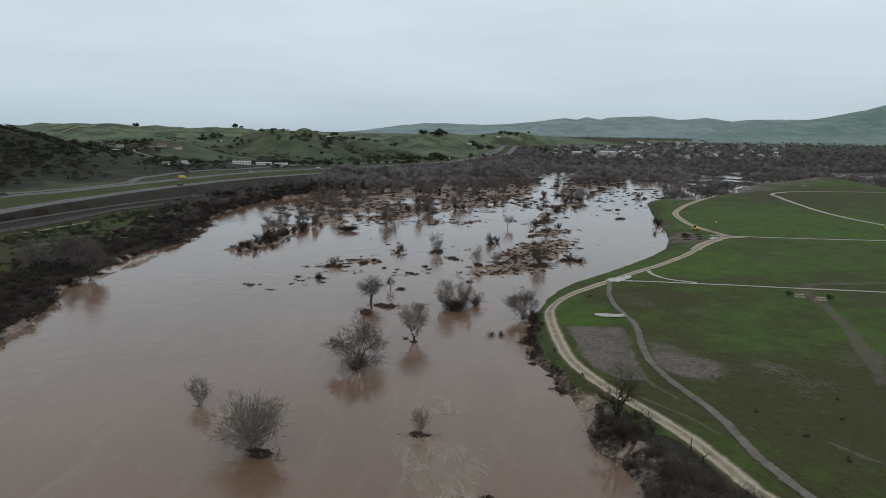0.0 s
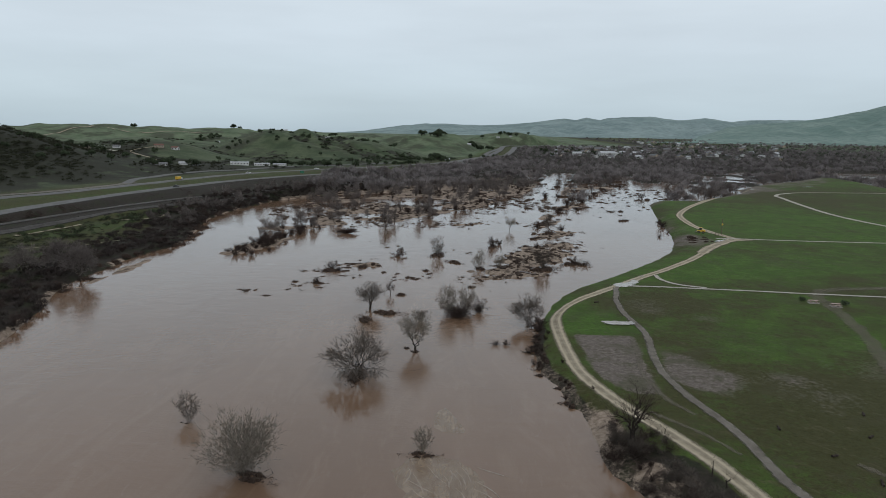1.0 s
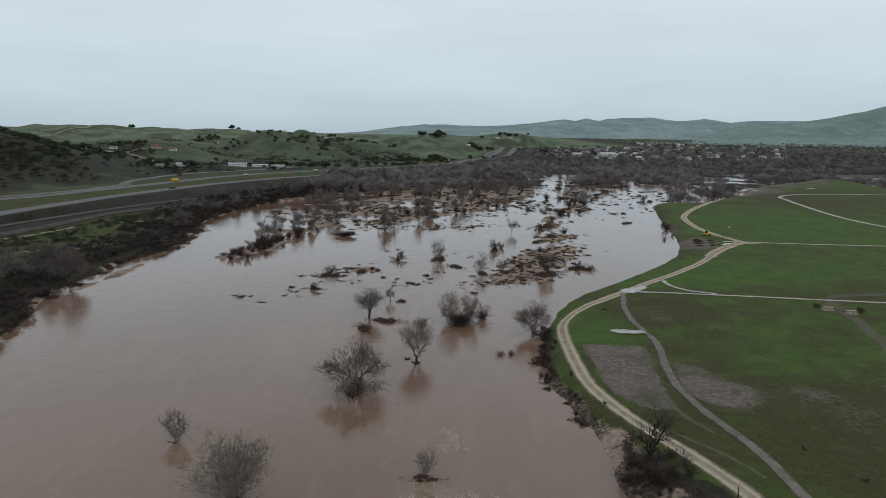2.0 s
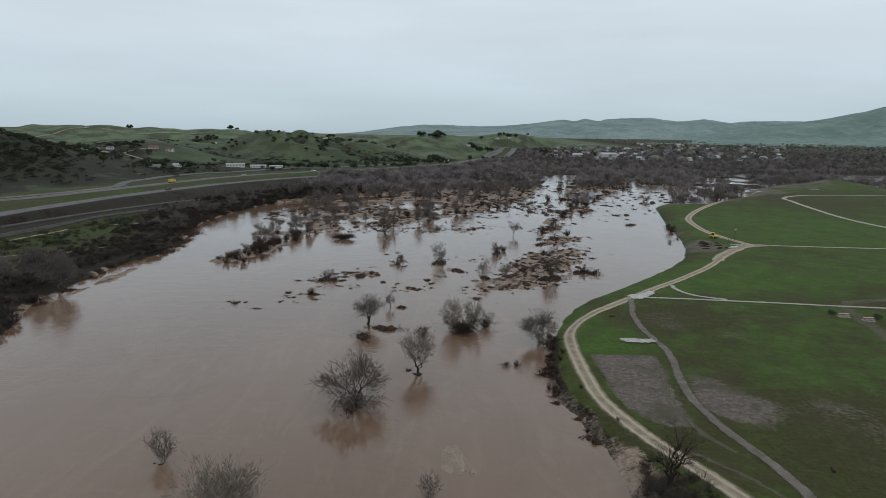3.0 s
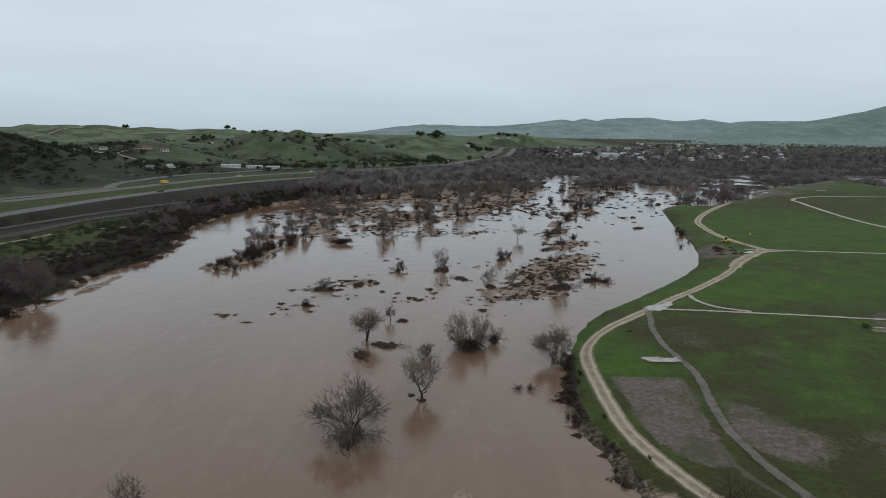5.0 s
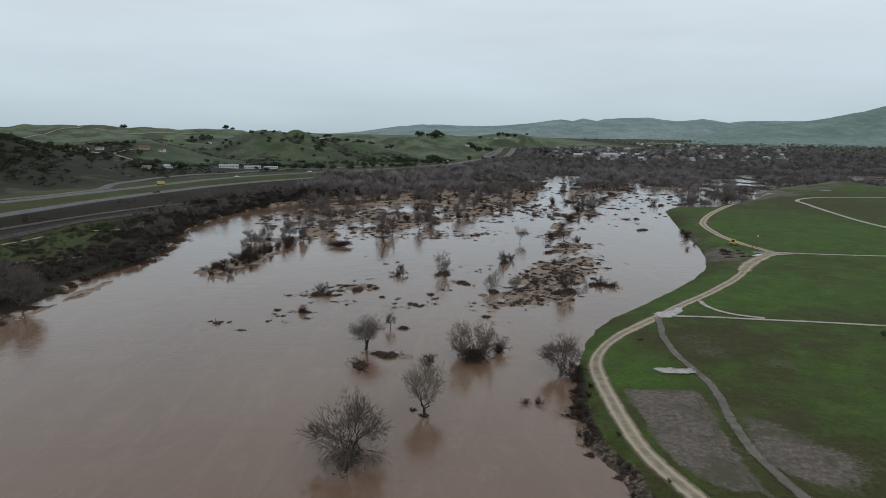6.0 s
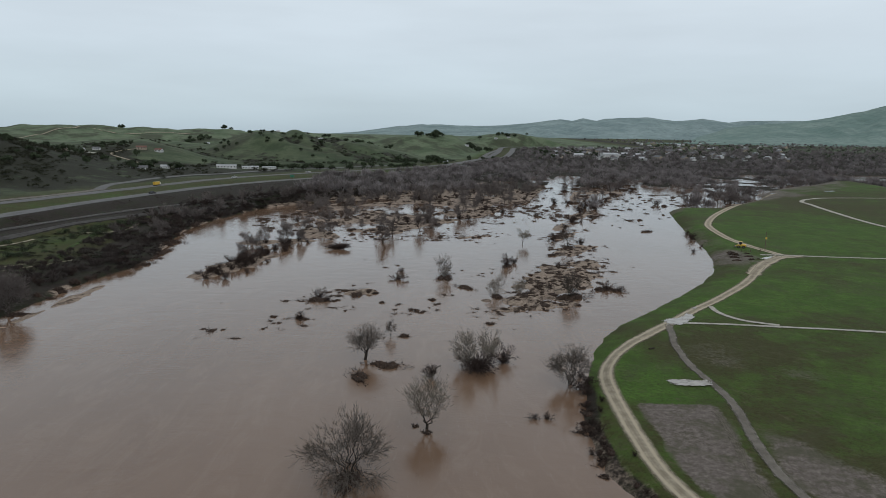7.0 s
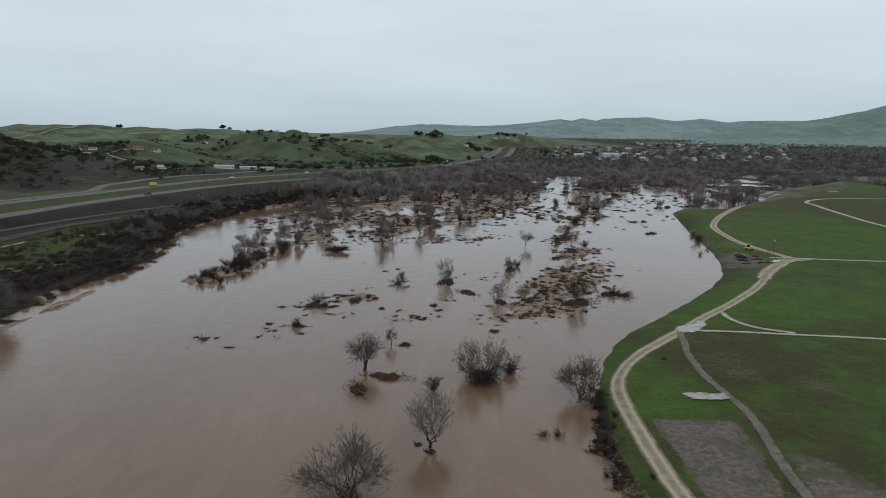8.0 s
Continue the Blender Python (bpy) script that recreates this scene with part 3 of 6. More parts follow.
def strip(name, points, width, mat, label, category="road", lift=0.09, ragged=0.25, gap=1.4, crown=0.0, ruts=0.0, z=None):
    """A road or path laid along a curve over the ground, with uneven edges and wheel ruts."""
    line = smooth_line(points, gap)
    tang = np.gradient(line, axis=0)
    tang /= np.linalg.norm(tang, axis=1)[:, None] + 1e-9
    side = np.stack([tang[:, 1], -tang[:, 0]], 1)
    prof = [(-1.0, -0.10), (-0.85, 0.0), (-0.68, 0.02), (-0.52, -ruts), (-0.36, -ruts), (-0.2, crown), (0.0, crown), (0.2, crown), (0.36, -ruts), (0.52, -ruts), (0.68, 0.02), (0.85, 0.0), (1.0, -0.10)]
    verts, faces = [], []
    for k, (p, s) in enumerate(zip(line, side)):
        jl, jr = [(vnoise(p[0] + 50 * q, p[1], 3.0, 60 + q, 3) - 0.5) * 2 * ragged for q in (0, 1)]
        for u, h in prof:
            w = u * width / 2 + (jl if u < 0 else jr) * abs(u)
            q = p + s * w
            verts.append((q[0], q[1], (gz(*q) if z is None else z) + lift + h + 0.0016 * max(0.0, q[1] - 600)))
        if k:
            for c in range(len(prof) - 1):
                a = len(verts) - 2 * len(prof) + c
                faces.append((a, a + 1, a + 1 + len(prof), a + len(prof)))
    ob = build(name, verts, faces, mat, smooth=True)
    edge = ob.data.color_attributes.new("edge", "FLOAT_COLOR", "POINT")
    tone = np.array([max(0.0, 1 - abs(u)) * (1 if ragged else 9) for u, _ in prof] * len(line))
    wear = np.array([math.exp(-(((abs(u) - 0.44) / 0.14) ** 2)) if ruts else 0.4 for u, _ in prof] * len(line))
    verge = np.array([max(math.exp(-((u / 0.16) ** 2)), 1.6 * max(0.0, abs(u) - 0.7)) if ruts else 0.0 for u, _ in prof] * len(line))
    edge.data.foreach_set("color", np.clip(np.stack([tone, wear, verge, 0 * tone + 1], -1), 0, 1).astype(np.float32).ravel())
    return tagged(ob, label, category, kind="structure")


strip("dirt_road", [(66, -120), (58, 0), (50, 48), (44, 66), (40, 75), (39, 80), (36.8, 89), (32.5, 100), (29.0, 108.5), (25.9, 120.5), (25.6, 133), (26.2, 146), (27.8, 158), (31, 166),
                    (36.5, 174), (44.5, 183), (53.3, 192.5), (62, 202.5), (73, 214), (90, 234), (103, 253), (113, 268), (124, 280)], 3.7, ROAD_DIRT,
      "pale dirt road with wheel ruts beside the river", ragged=0.2, ruts=0.05, crown=0.03)
strip("dirt_road_loop", [(126, 281), (124.4, 291), (122.9, 303), (123.2, 322), (128.3, 351), (135, 370), (151, 400), (175, 437), (199, 471), (229, 515), (262, 548)],
      5.0, ROAD_DIRT, "pale dirt track curving round the field", lift=0.12, ruts=0.05)
strip("road_junction", [(98, 246), (107, 259), (115.5, 269), (123, 276.5), (132, 280)], 6.0, ROAD_DIRT, "wide pale worn junction of dirt roads", lift=0.14, ragged=1.0, ruts=0.04)
strip("farm_path", [(50.5, 189), (48.5, 181), (46.6, 174), (45.3, 163), (45.6, 152.6), (45.3, 143), (42.7, 131), (41.4, 121), (41.8, 112), (43.4, 103.4), (44.5, 95), (44.4, 86), (45, 79), (46.5, 72), (50, 56), (60, 10), (72, -120)],
      2.1, ROAD_GREY, "narrow grey packed earth path through grass", "path", lift=0.11, ragged=0.3)
strip("gravel_path", [(53.5, 190.5), (61, 190.2), (71, 189), (87, 187), (102.6, 184.6), (115, 183), (129, 181), (150, 179), (240, 172)], 1.7, ROAD_WET,
      "straight pale gravel path across the grass", "path", lift=0.13, ragged=0.25)
strip("gravel_path_fork", [(67.5, 206), (67, 201), (68, 196.5), (71, 192.5), (77, 189.4)], 1.8, ROAD_WET, "short pale curved path fork", "path", lift=0.15)
strip("gravel_path_north", [(118, 281), (127.5, 281), (140, 279), (164, 276.8), (192, 275), (240, 271), (300, 266)], 2.4, ROAD_WET, "straight pale gravel path between two fields", "path", lift=0.16, ragged=0.2)
strip("dirt_road_field", [(226, 300), (224, 324), (222, 351), (224, 381), (235, 434), (244, 470), (248, 486), (262, 503), (288, 516), (360, 523), (430, 526)],
      4.2, ROAD_WET, "pale dirt road round the far field", lift=0.2, ragged=0.6)
strip("track_to_tables", [(137, 193), (120, 191), (110, 188.4), (105, 182), (103.5, 175), (100, 161), (94, 142), (89, 130), (82, 113), (77, 96)], 4.2, ROAD_FAINT,
      "faint worn track past the picnic tables", "path", lift=0.07, ragged=0.8)
strip("tyre_track", [(57, 88), (60, 83), (64, 79), (69, 74), (76, 68)], 1.6, ROAD_FAINT, "faint pale tyre track worn into the grass", "path", lift=0.07, ragged=0.5)
strip("tyre_track_verge", [(33.6, 104), (36.0, 100.5), (39.5, 95.5), (42, 90)], 1.1, ROAD_FAINT, "faint pale track beside the dirt road", "path", lift=0.07, ragged=0.4)
strip("tyre_track_plot", [(41.2, 141), (39.6, 131), (37.6, 121), (37.8, 110), (40.4, 103)], 1.5, ROAD_FAINT, "faint wheel track across the muddy plot", "path", lift=0.06, ragged=0.4)
for pts, w in [([(-168, 258), (-165, 268), (-163.1, 276.5), (-161.2, 284.5), (-160.8, 293)], 2.0), ([(-152.8, 310.5), (-144.6, 314.5), (-141.0, 322.5), (-140.9, 334.5), (-145.5, 352)], 1.9),
               ([(-137, 238), (-133.2, 244.5), (-130.0, 250.5), (-126, 257)], 1.2), ([(-150, 232), (-143, 240), (-137, 249)], 1.2)]:
    strip("footpath", pts, w, ROAD_DIRT, "narrow pale footpath through riverside grass", "path", lift=0.28)
strip("grass_track", [(-131, 256), (-133, 261), (-139.6, 280.5), (-144.8, 304.5), (-148, 312)], 2.2, GREEN_TRACK, "mown green track through rough grass", "path", lift=0.25, ragged=0.6)
strip("villa_drive", [(-258, 630), (-268, 640), (-290, 662), (-308, 674), (-325, 692), (-328, 706), (-318, 716), (-306, 722)], 4, ROAD_DIRT, "pale dirt drive winding up to a villa", "road", lift=0.35, gap=4)
strip("hill_track", [(-760, 1180), (-749, 1254), (-752, 1300), (-742, 1330), (-731, 1365), (-738, 1405)], 6, ROAD_DIRT, "pale dirt track over the hills", "road", lift=0.4, gap=8)
strip("ridge_track", [(-700, 1385), (-658, 1356), (-601, 1340), (-563, 1356), (-535, 1355), (-500, 1370)], 5, ROAD_DIRT, "pale dirt track along the hilltops", "road", lift=0.4, gap=8)
strip("hill_track_west", [(-420, 760), (-410, 735), (-395, 715), (-372, 702), (-340, 690)], 5, ROAD_WET, "pale farm track on the hillside", "road", lift=0.4, gap=4)
strip("frontage_road", [(-211, 440), (-221, 474), (-219, 500), (-217, 532), (-206, 572), (-186, 606), (-154, 678), (-104, 735), (-56, 790)], 6.5, ASPHALT, "grey frontage road beside the highway", lift=0.3, ragged=0.0, gap=6)
strip("gravel_apron", [(-240, 340), (-226, 372), (-216.5, 402), (-211.5, 430), (-210, 448)], 11, ROAD_GREY, "pale gravel apron where the roads meet", lift=0.26, ragged=0.8, gap=4)
strip("ramp", [(64, 1050), (80, 1130), (94, 1200), (112, 1290), (128, 1370)], 8, ASPHALT, "grey slip road climbing beside the highway", lift=0.6, ragged=0.0, gap=8)
strip("highway", HIGHWAY, 10.5, ASPHALT, "grey asphalt highway carriageway", lift=0.22, ragged=0.0, gap=8, crown=0.05)
strip("highway_far", HIGHWAY_FAR, 10.5, ASPHALT, "grey asphalt highway carriageway beyond the grassy median", lift=0.22, ragged=0.0, gap=8, crown=0.05)
strip("service_track", SERVICE, 4.4, BALLAST_TRACK, "grey gravel service track beside the railway", lift=0.15, ragged=0.3, gap=4)
strip("railway_bed", RAIL, 4.4, BALLAST, "grey ballast bed of the railway", "railway", lift=0.3, ragged=0.2, gap=4)


# ---- far ridges ----
def ridge(name, crest, y_crest, depth, mat, label, seed):
    xs = np.linspace(crest[0][0], crest[-1][0], 260)
    top = np.interp(xs, [c[0] for c in crest], [c[1] for c in crest]) + (vnoise(xs, 0 * xs, 60, seed) - 0.5) * 7
    verts, faces, n = [], [], 26
    for j in range(n):
        u = j / (n - 3)
        yy = y_crest - depth * (1 - u)
        spur = np.abs(vnoise(xs + 0.25 * yy, 0 * xs + yy * 0.3, 190, seed + 2, 4) - 0.5) * 2
        prof = np.clip(u, 0, 1) ** 1.25 if u <= 1 else 1 - (u - 1) * 3
        zz = 33 + (top - 33) * prof * (1 - (1 - min(u, 1)) * (1.75 * spur))
        zz = zz if j else zz * 0
        verts += [(a * (yy / y_crest), yy, b) for a, b in zip(xs, zz)]
        if j:
            m = len(xs)
            faces += [(j * m - m + k, j * m - m + k + 1, j * m + k + 1, j * m + k) for k in range(m - 1)]
    return tagged(build(name, verts, faces, mat, smooth=True), label, "hills", kind="structure")


# far hill colours paled and blued for distance haze; the nearer range less so
FAR_HILL_HAZED = speckled("far_hills_haze_tint", (0.148, 0.202, 0.203), (0.235, 0.295, 0.29), 0.006, 0.95, 0.1, 0.05)
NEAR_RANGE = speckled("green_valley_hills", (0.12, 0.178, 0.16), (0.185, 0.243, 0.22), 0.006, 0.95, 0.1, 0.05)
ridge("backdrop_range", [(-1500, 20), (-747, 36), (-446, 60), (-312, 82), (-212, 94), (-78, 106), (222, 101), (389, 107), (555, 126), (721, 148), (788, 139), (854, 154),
                         (938, 142), (988, 156), (1221, 166), (1322, 154), (1389, 146), (1555, 162), (1690, 144), (1825, 133), (2060, 127), (2731, 125)], 3900, 1400, FAR_HILL_HAZED,
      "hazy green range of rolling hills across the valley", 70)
ridge("backdrop_spur", [(900, 12), (1041, 24), (1187, 69), (1259, 94), (1407, 111), (1530, 121), (1653, 137), (1774, 159), (1847, 174), (1938, 198), (2255, 268), (2800, 330)],
      2900, 900, NEAR_RANGE, "green hillside rising at the valley's edge", 90)
ridge("backdrop_distance", [(1700, 130), (2038, 162), (2157, 174), (2479, 184), (2680, 183), (2879, 206), (3300, 220)], 4700, 500, FAR_HILL_HAZED, "pale distant mountain under low cloud", 110)


# ---- trees and shrubs ----
class Wood:
    """Collects tapered branches as one mesh."""

    def __init__(self):
        self.v, self.f = [], []

    def tube(self, pts, radii, sides):
        base = len(self.v)
        for k, (p, r) in enumerate(zip(pts, radii)):
            d = (pts[min(k + 1, len(pts) - 1)] - pts[max(k - 1, 0)]).normalized()
            a = d.orthogonal().normalized()
            b = d.cross(a)
            for s in range(sides):
                t = 2 * math.pi * s / sides
                self.v.append(tuple(p + (a * math.cos(t) + b * math.sin(t)) * r))
        for k in range(len(pts) - 1):
            for s in range(sides):
                i, j = base + k * sides + s, base + k * sides + (s + 1) % sides
                self.f.append((i, j, j + sides, i + sides))

    def twig(self, a, b, r):
        d = (b - a).normalized()
        u = d.orthogonal().normalized() * r
        w = d.cross(u)
        i = len(self.v)
        self.v += [tuple(a + u), tuple(a - u * 0.5 + w * 0.87), tuple(a - u * 0.5 - w * 0.87), tuple(b)]
        self.f += [(i, i + 1, i + 3), (i + 1, i + 2, i + 3), (i + 2, i, i + 3)]


    def blade(self, a, b, r, rng):
        """One fine twig end, a sliver that tapers to its tip."""
        d = b - a
        u = d.cross(Vector((rng.gauss(0, 1), rng.gauss(0, 1), rng.gauss(0, 1))))
        u = u * (r / (u.length + 1e-6))
        i = len(self.v)
        self.v += [tuple(a + u), tuple(a - u), tuple(b)]
        self.f.append((i, i + 1, i + 2))


def bent(rng, start, way, length, n, wander, lift):
    pts, p, d = [start], start.copy(), way.normalized()
    for _ in range(n):
        d = (d + Vector((rng.gauss(0, wander), rng.gauss(0, wander), rng.gauss(0, wander) + lift))).normalized()
        p = p + d * (length / n)
        pts.append(p.copy())
    return pts


def off_axis(rng, d, angle):
    side = d.orthogonal().normalized()
    side.rotate(Matrix.Rotation(rng.uniform(0, 6.283), 3, d))
    return (d * math.cos(angle) + side * math.sin(angle)).normalized()


def bare_tree(name, seed, high, wide, label, limbs=3, tips=400, sprays=4, trunk=0.12, low=0.25, thick=0.03, mat=TWIG, bark=BARK, fine=0.020, category="tree", lean=0.0, bushy=0.5, fan=0.0, reach=0.075, lobes=0.0, droop=0.0):
    """A leafless tree or clump: limbs fork again and again until each tip of the crown is reached, and every tip ends in a spray of fine twigs that lean out and up.
    fan draws the crown in towards its foot, lobes parts it into separate heads, droop hangs the lowest sprays. Trunk and limbs are one mesh, the crown of twigs another."""
    rng = random.Random(seed)
    wood, crown = Wood(), Wood()
    mid = high * (low + (1 - low) * 0.36)
    hubs = []
    for _ in range(max(16, tips // 26) if lobes == 0 else 34):
        az, el = rng.uniform(0, 6.283), math.asin(rng.uniform(-0.6 + 0.5 * fan, 1.0))
        rr = rng.uniform(bushy, 0.95) ** 0.7 * (1 + 0.16 * math.sin(2 * az + seed) + 0.12 * math.sin(3 * az + 2.1 * seed))
        tall = (high - mid) * 0.84 if el > 0 else mid - high * low * 0.6
        h = Vector((math.cos(az) * math.cos(el) * wide * 0.42 * rr, math.sin(az) * math.cos(el) * wide * 0.42 * rr, mid + tall * math.sin(el) * rr))
        hubs.append(h)
    heart = Vector((lean * high * 0.12, 0, high * (0.12 + 0.2 * low)))
    spread = 0.085 - 0.022 * lobes
    targets = []
    for k in range(tips):
        h = hubs[k % len(hubs)]
        q = h + (h - heart) * rng.uniform(-0.22, 0.10) + Vector((rng.gauss(0, spread) * wide, rng.gauss(0, spread) * wide, rng.gauss(0, spread * 0.85) * high))
        q.z = min(max(q.z, high * 0.05), high * 0.96)
        k = 1 + fan * (min(1.12, 0.22 + 1.1 * q.z / high) - 1)
        if trunk <= 0.04 and rng.random() < (0.5 if low == 0 else 0.22):
            k, q = 0.9, q * rng.uniform(0.25, 0.8)
        targets.append(Vector((q.x * k + lean * q.z * 0.5, q.y * k, q.z)))
    r0 = high * thick
    size = wide * reach

    def halves(group):
        first = group[rng.randrange(len(group))]
        one = max(group, key=lambda q: (q - first).length_squared)
        two = max(group, key=lambda q: (q - one).length_squared)
        left = [q for q in group if (q - one).length_squared <= (q - two).length_squared]
        right = [q for q in group if (q - one).length_squared > (q - two).length_squared]
        return (left, right) if right else (left[: len(left) // 2], left[len(left) // 2 :])

    def grow(p, d, group):
        n = len(group)
        r = max(fine, r0 * (n / tips) ** 0.52)
        if n == 1:
            end = group[0]
            crown.blade(p, end, fine, rng)
            out = (end - heart).normalized()
            way = ((end - p).normalized() * 0.5 + out + Vector((0, 0, 0.25 - droop * max(0.0, 0.6 - end.z / high)))).normalized()
            for _ in range(sprays):
                q = p.lerp(end, rng.uniform(0.25, 1.0))
                d2 = off_axis(rng, way, abs(rng.gauss(0.0, 0.48)))
                crown.blade(q, q + d2 * size * rng.uniform(0.5, 1.2), fine * 0.8, rng)
            return
        c = sum(group, Vector()) / n
        gap = (c - p).length
        way = ((c - p).normalized() * 0.8 + d * 0.4 + Vector((rng.gauss(0, 0.20), rng.gauss(0, 0.20), rng.gauss(0.06, 0.12)))).normalized()
        q = p + way * gap * (0.32 if n > 6 else 0.42)
        m = p.lerp(q, 0.5) + Vector((rng.gauss(0, 0.08), rng.gauss(0, 0.08), rng.gauss(-0.02, 0.07))) * gap
        nxt = max(fine, r0 * (n * 0.6 / tips) ** 0.52)
        big = n > tips * 0.012
        if n > 9:
            (wood if big else crown).tube([p, m, q], [r, (r + nxt) / 2, nxt], 5 if n > tips * 0.15 else 4 if big and tips > 200 else 3)
        elif n > 3:
            crown.tube([p, q], [r, nxt], 3)
        else:
            crown.blade(p, q + (q - p) * 0.15, r * 1.1, rng)
        for g in halves(group):
            if g:
                grow(q, way, g)

    groups = [targets]
    while len(groups) < limbs:
        groups.sort(key=len)
        groups += [g for g in halves(groups.pop()) if g]
    if trunk > 0.04:
        stem = bent(rng, Vector((0, 0, -0.6)), Vector((lean, 0, 1)), high * trunk + 0.6, 3, 0.07, 0)
        wood.tube(stem, [r0 * 1.5, r0 * 1.1, r0, r0 * 0.95], 8)
        starts = [stem[-1] - Vector((0, 0, rng.uniform(0, 0.35) * high * trunk)) for _ in groups]
    else:
        starts = [Vector((rng.gauss(0, 0.06) * wide, rng.gauss(0, 0.06) * wide, -0.4)) for _ in groups]
    for s, g in zip(starts, groups):
        grow(s, Vector((0, 0, 1)), g)
    if trunk <= 0.04:
        n = len(crown.v)
        both = build(name, crown.v + wood.v, crown.f + [tuple(i + n for i in f) for f in wood.f], mat)
        return tagged(both, label, category)
    thing = new(name)
    build("trunk", wood.v, wood.f, bark, thing, smooth=True)
    build("crown", crown.v, crown.f, mat, thing)
    return tagged(thing, label, category)


def debris(name, seed, a, b, h, label, sticks=230, mat=DEBRIS):
    """A raft of flood debris: a low, torn mat of mud and straw in several lumps, with sticks and twigs heaped and tangled over it."""
    rng = random.Random(seed)
    thing = new(name)
    lumps = [(rng.gauss(0, 0.42) * a, rng.gauss(0, 0.42) * b, rng.uniform(0.3, 0.62)) for _ in range(6)]
    bm = bmesh.new()
    rings, spokes = 7, 26
    centre, last = bm.verts.new((0, 0, h * 0.4)), None
    for j in range(1, rings + 1):
        ring = []
        for k in range(spokes):
            t = 2 * math.pi * k / spokes
            edge = 1 + 0.55 * noise.noise(Vector((math.cos(t) * 1.7, math.sin(t) * 1.7, seed * 1.3))) + 0.35 * noise.noise(Vector((math.cos(t) * 5, math.sin(t) * 5, seed)))
            x, y = math.cos(t) * a * edge * j / rings, math.sin(t) * b * edge * j / rings
            top = max(ls * 1.3 * (1 - ((x - lx) / (a * ls)) ** 2 - ((y - ly) / (b * ls)) ** 2) for lx, ly, ls in lumps)
            rough = noise.noise(Vector((x * 3.1, y * 3.1, seed))) + 0.7 * noise.noise(Vector((x * 8, y * 8, seed)))
            ring.append(bm.verts.new((x, y, -0.3 if j == rings else h * (max(top, 0.12) * 0.7 + 0.22 * rough))))
        for k in range(spokes):
            if last is None:
                bm.faces.new((centre, ring[k], ring[(k + 1) % spokes]))
            else:
                bm.faces.new((last[k], ring[k], ring[(k + 1) % spokes], last[(k + 1) % spokes]))
        last = ring
    part("mat", bm, mat, thing)
    w = Wood()
    for k in range(sticks):
        lx, ly, ls = lumps[k % 6]
        t, r = rng.uniform(0, 6.283), math.sqrt(rng.random()) * ls * 1.25
        p = Vector((lx + math.cos(t) * a * r, ly + math.sin(t) * b * r, h * ls * rng.uniform(0.0, 0.7) * (1.2 - r)))
        up = abs(rng.gauss(0.15, 0.25)) if k % 5 else rng.uniform(0.4, 1.1)
        d = Vector((rng.gauss(0, 0.7), rng.gauss(0, 0.5), up)).normalized()
        q = p + d * rng.uniform(0.25, 0.75) * (a + b) * 0.40
        if k % 9 == 0:
            w.twig(p, q, 0.06)
        else:
            w.blade(p, q, 0.035, rng)
    tagged(build("tangle", w.v, w.f, TWIG_DARK, thing), kind="stuff")
    return tagged(thing, label, "debris")


def stand(thing, x, y, turn=0.0, size=1.0, z=None):
    thing.location = (x, y, max(gz(x, y), -0.25) if z is None else z)
    thing.rotation_euler = (0, 0, radians(turn))
    thing.scale = (size, size, size)
    return thing


def again(thing, x, y, turn=0.0, size=1.0, z=None, sx=1.0):
    ob = copy_thing(thing, pose(x, y, max(gz(x, y), -0.25) if z is None else z, 0, 0, turn))
    ob.scale = (size * sx, size, size)
    return ob



# trees that stand in the open river
def river_tree(seed, x, y, high, wide, label, turn=0, **more):
    name = more.pop("name", "cottonwood_tree")
    return stand(bare_tree(name, seed, high, wide, label, **more), x, y, turn)


CLUMP = dict(name="willow_clump", trunk=0.0, low=0.05, thick=0.013, mat=TWIG_PALE, bushy=0.45, fan=0.55)
BUSHY = dict(trunk=0.0, low=0.0, thick=0.014, mat=TWIG_DARK, bushy=0.02, category="shrub", reach=0.065)
river_tree(11, -15.6, 121.8, 9.6, 14.6, "large bare cottonwood standing in flood water", 20, bushy=0.7, limbs=9, tips=2100, sprays=9, trunk=0.045, low=0.05, thick=0.038, fine=0.016, lobes=0.8, droop=1.6, reach=0.052)
river_tree(12, -5.6, 137.4, 8.8, 10.4, "bare fan-shaped tree with debris caught at its base", 40, bushy=0.6, limbs=6, tips=1300, sprays=8, trunk=0.12, low=0.14, thick=0.026, mat=TWIG_PALE, fine=0.013, fan=0.9, reach=0.06)
river_tree(22, -5.2, 158.8, 4.0, 5.4, "low dark bare bush rising from the water", 0, sprays=9, fine=0.020, limbs=9, tips=420, fan=0.4, **BUSHY, name="bare_bush")
river_tree(13, -18.7, 168.8, 8.2, 9.2, "bare round-crowned tree standing in flood water", 0, limbs=4, tips=1200, sprays=8, trunk=0.18, low=0.22, thick=0.036, fine=0.015, fan=0.5, reach=0.065)
river_tree(23, -14.4, 184.2, 4.8, 3.4, "small slim bare tree in the current", 0, sprays=8, limbs=3, tips=320, trunk=0.2, mat=TWIG_DARK, fine=0.018, thick=0.02)
river_tree(14, -26.4, 86, 9.7, 12.6, "dense pale bare willow clump in brown water", 0, limbs=26, tips=3000, sprays=9, fine=0.013, lean=-0.2, reach=0.05, **CLUMP)
river_tree(15, -39.7, 101.6, 5.4, 4.8, "small bare willow with a dark debris collar", 0, limbs=9, tips=800, sprays=8, trunk=0.0, low=0.2, thick=0.014, name="willow_clump", fine=0.012, fan=0.7, reach=0.06)
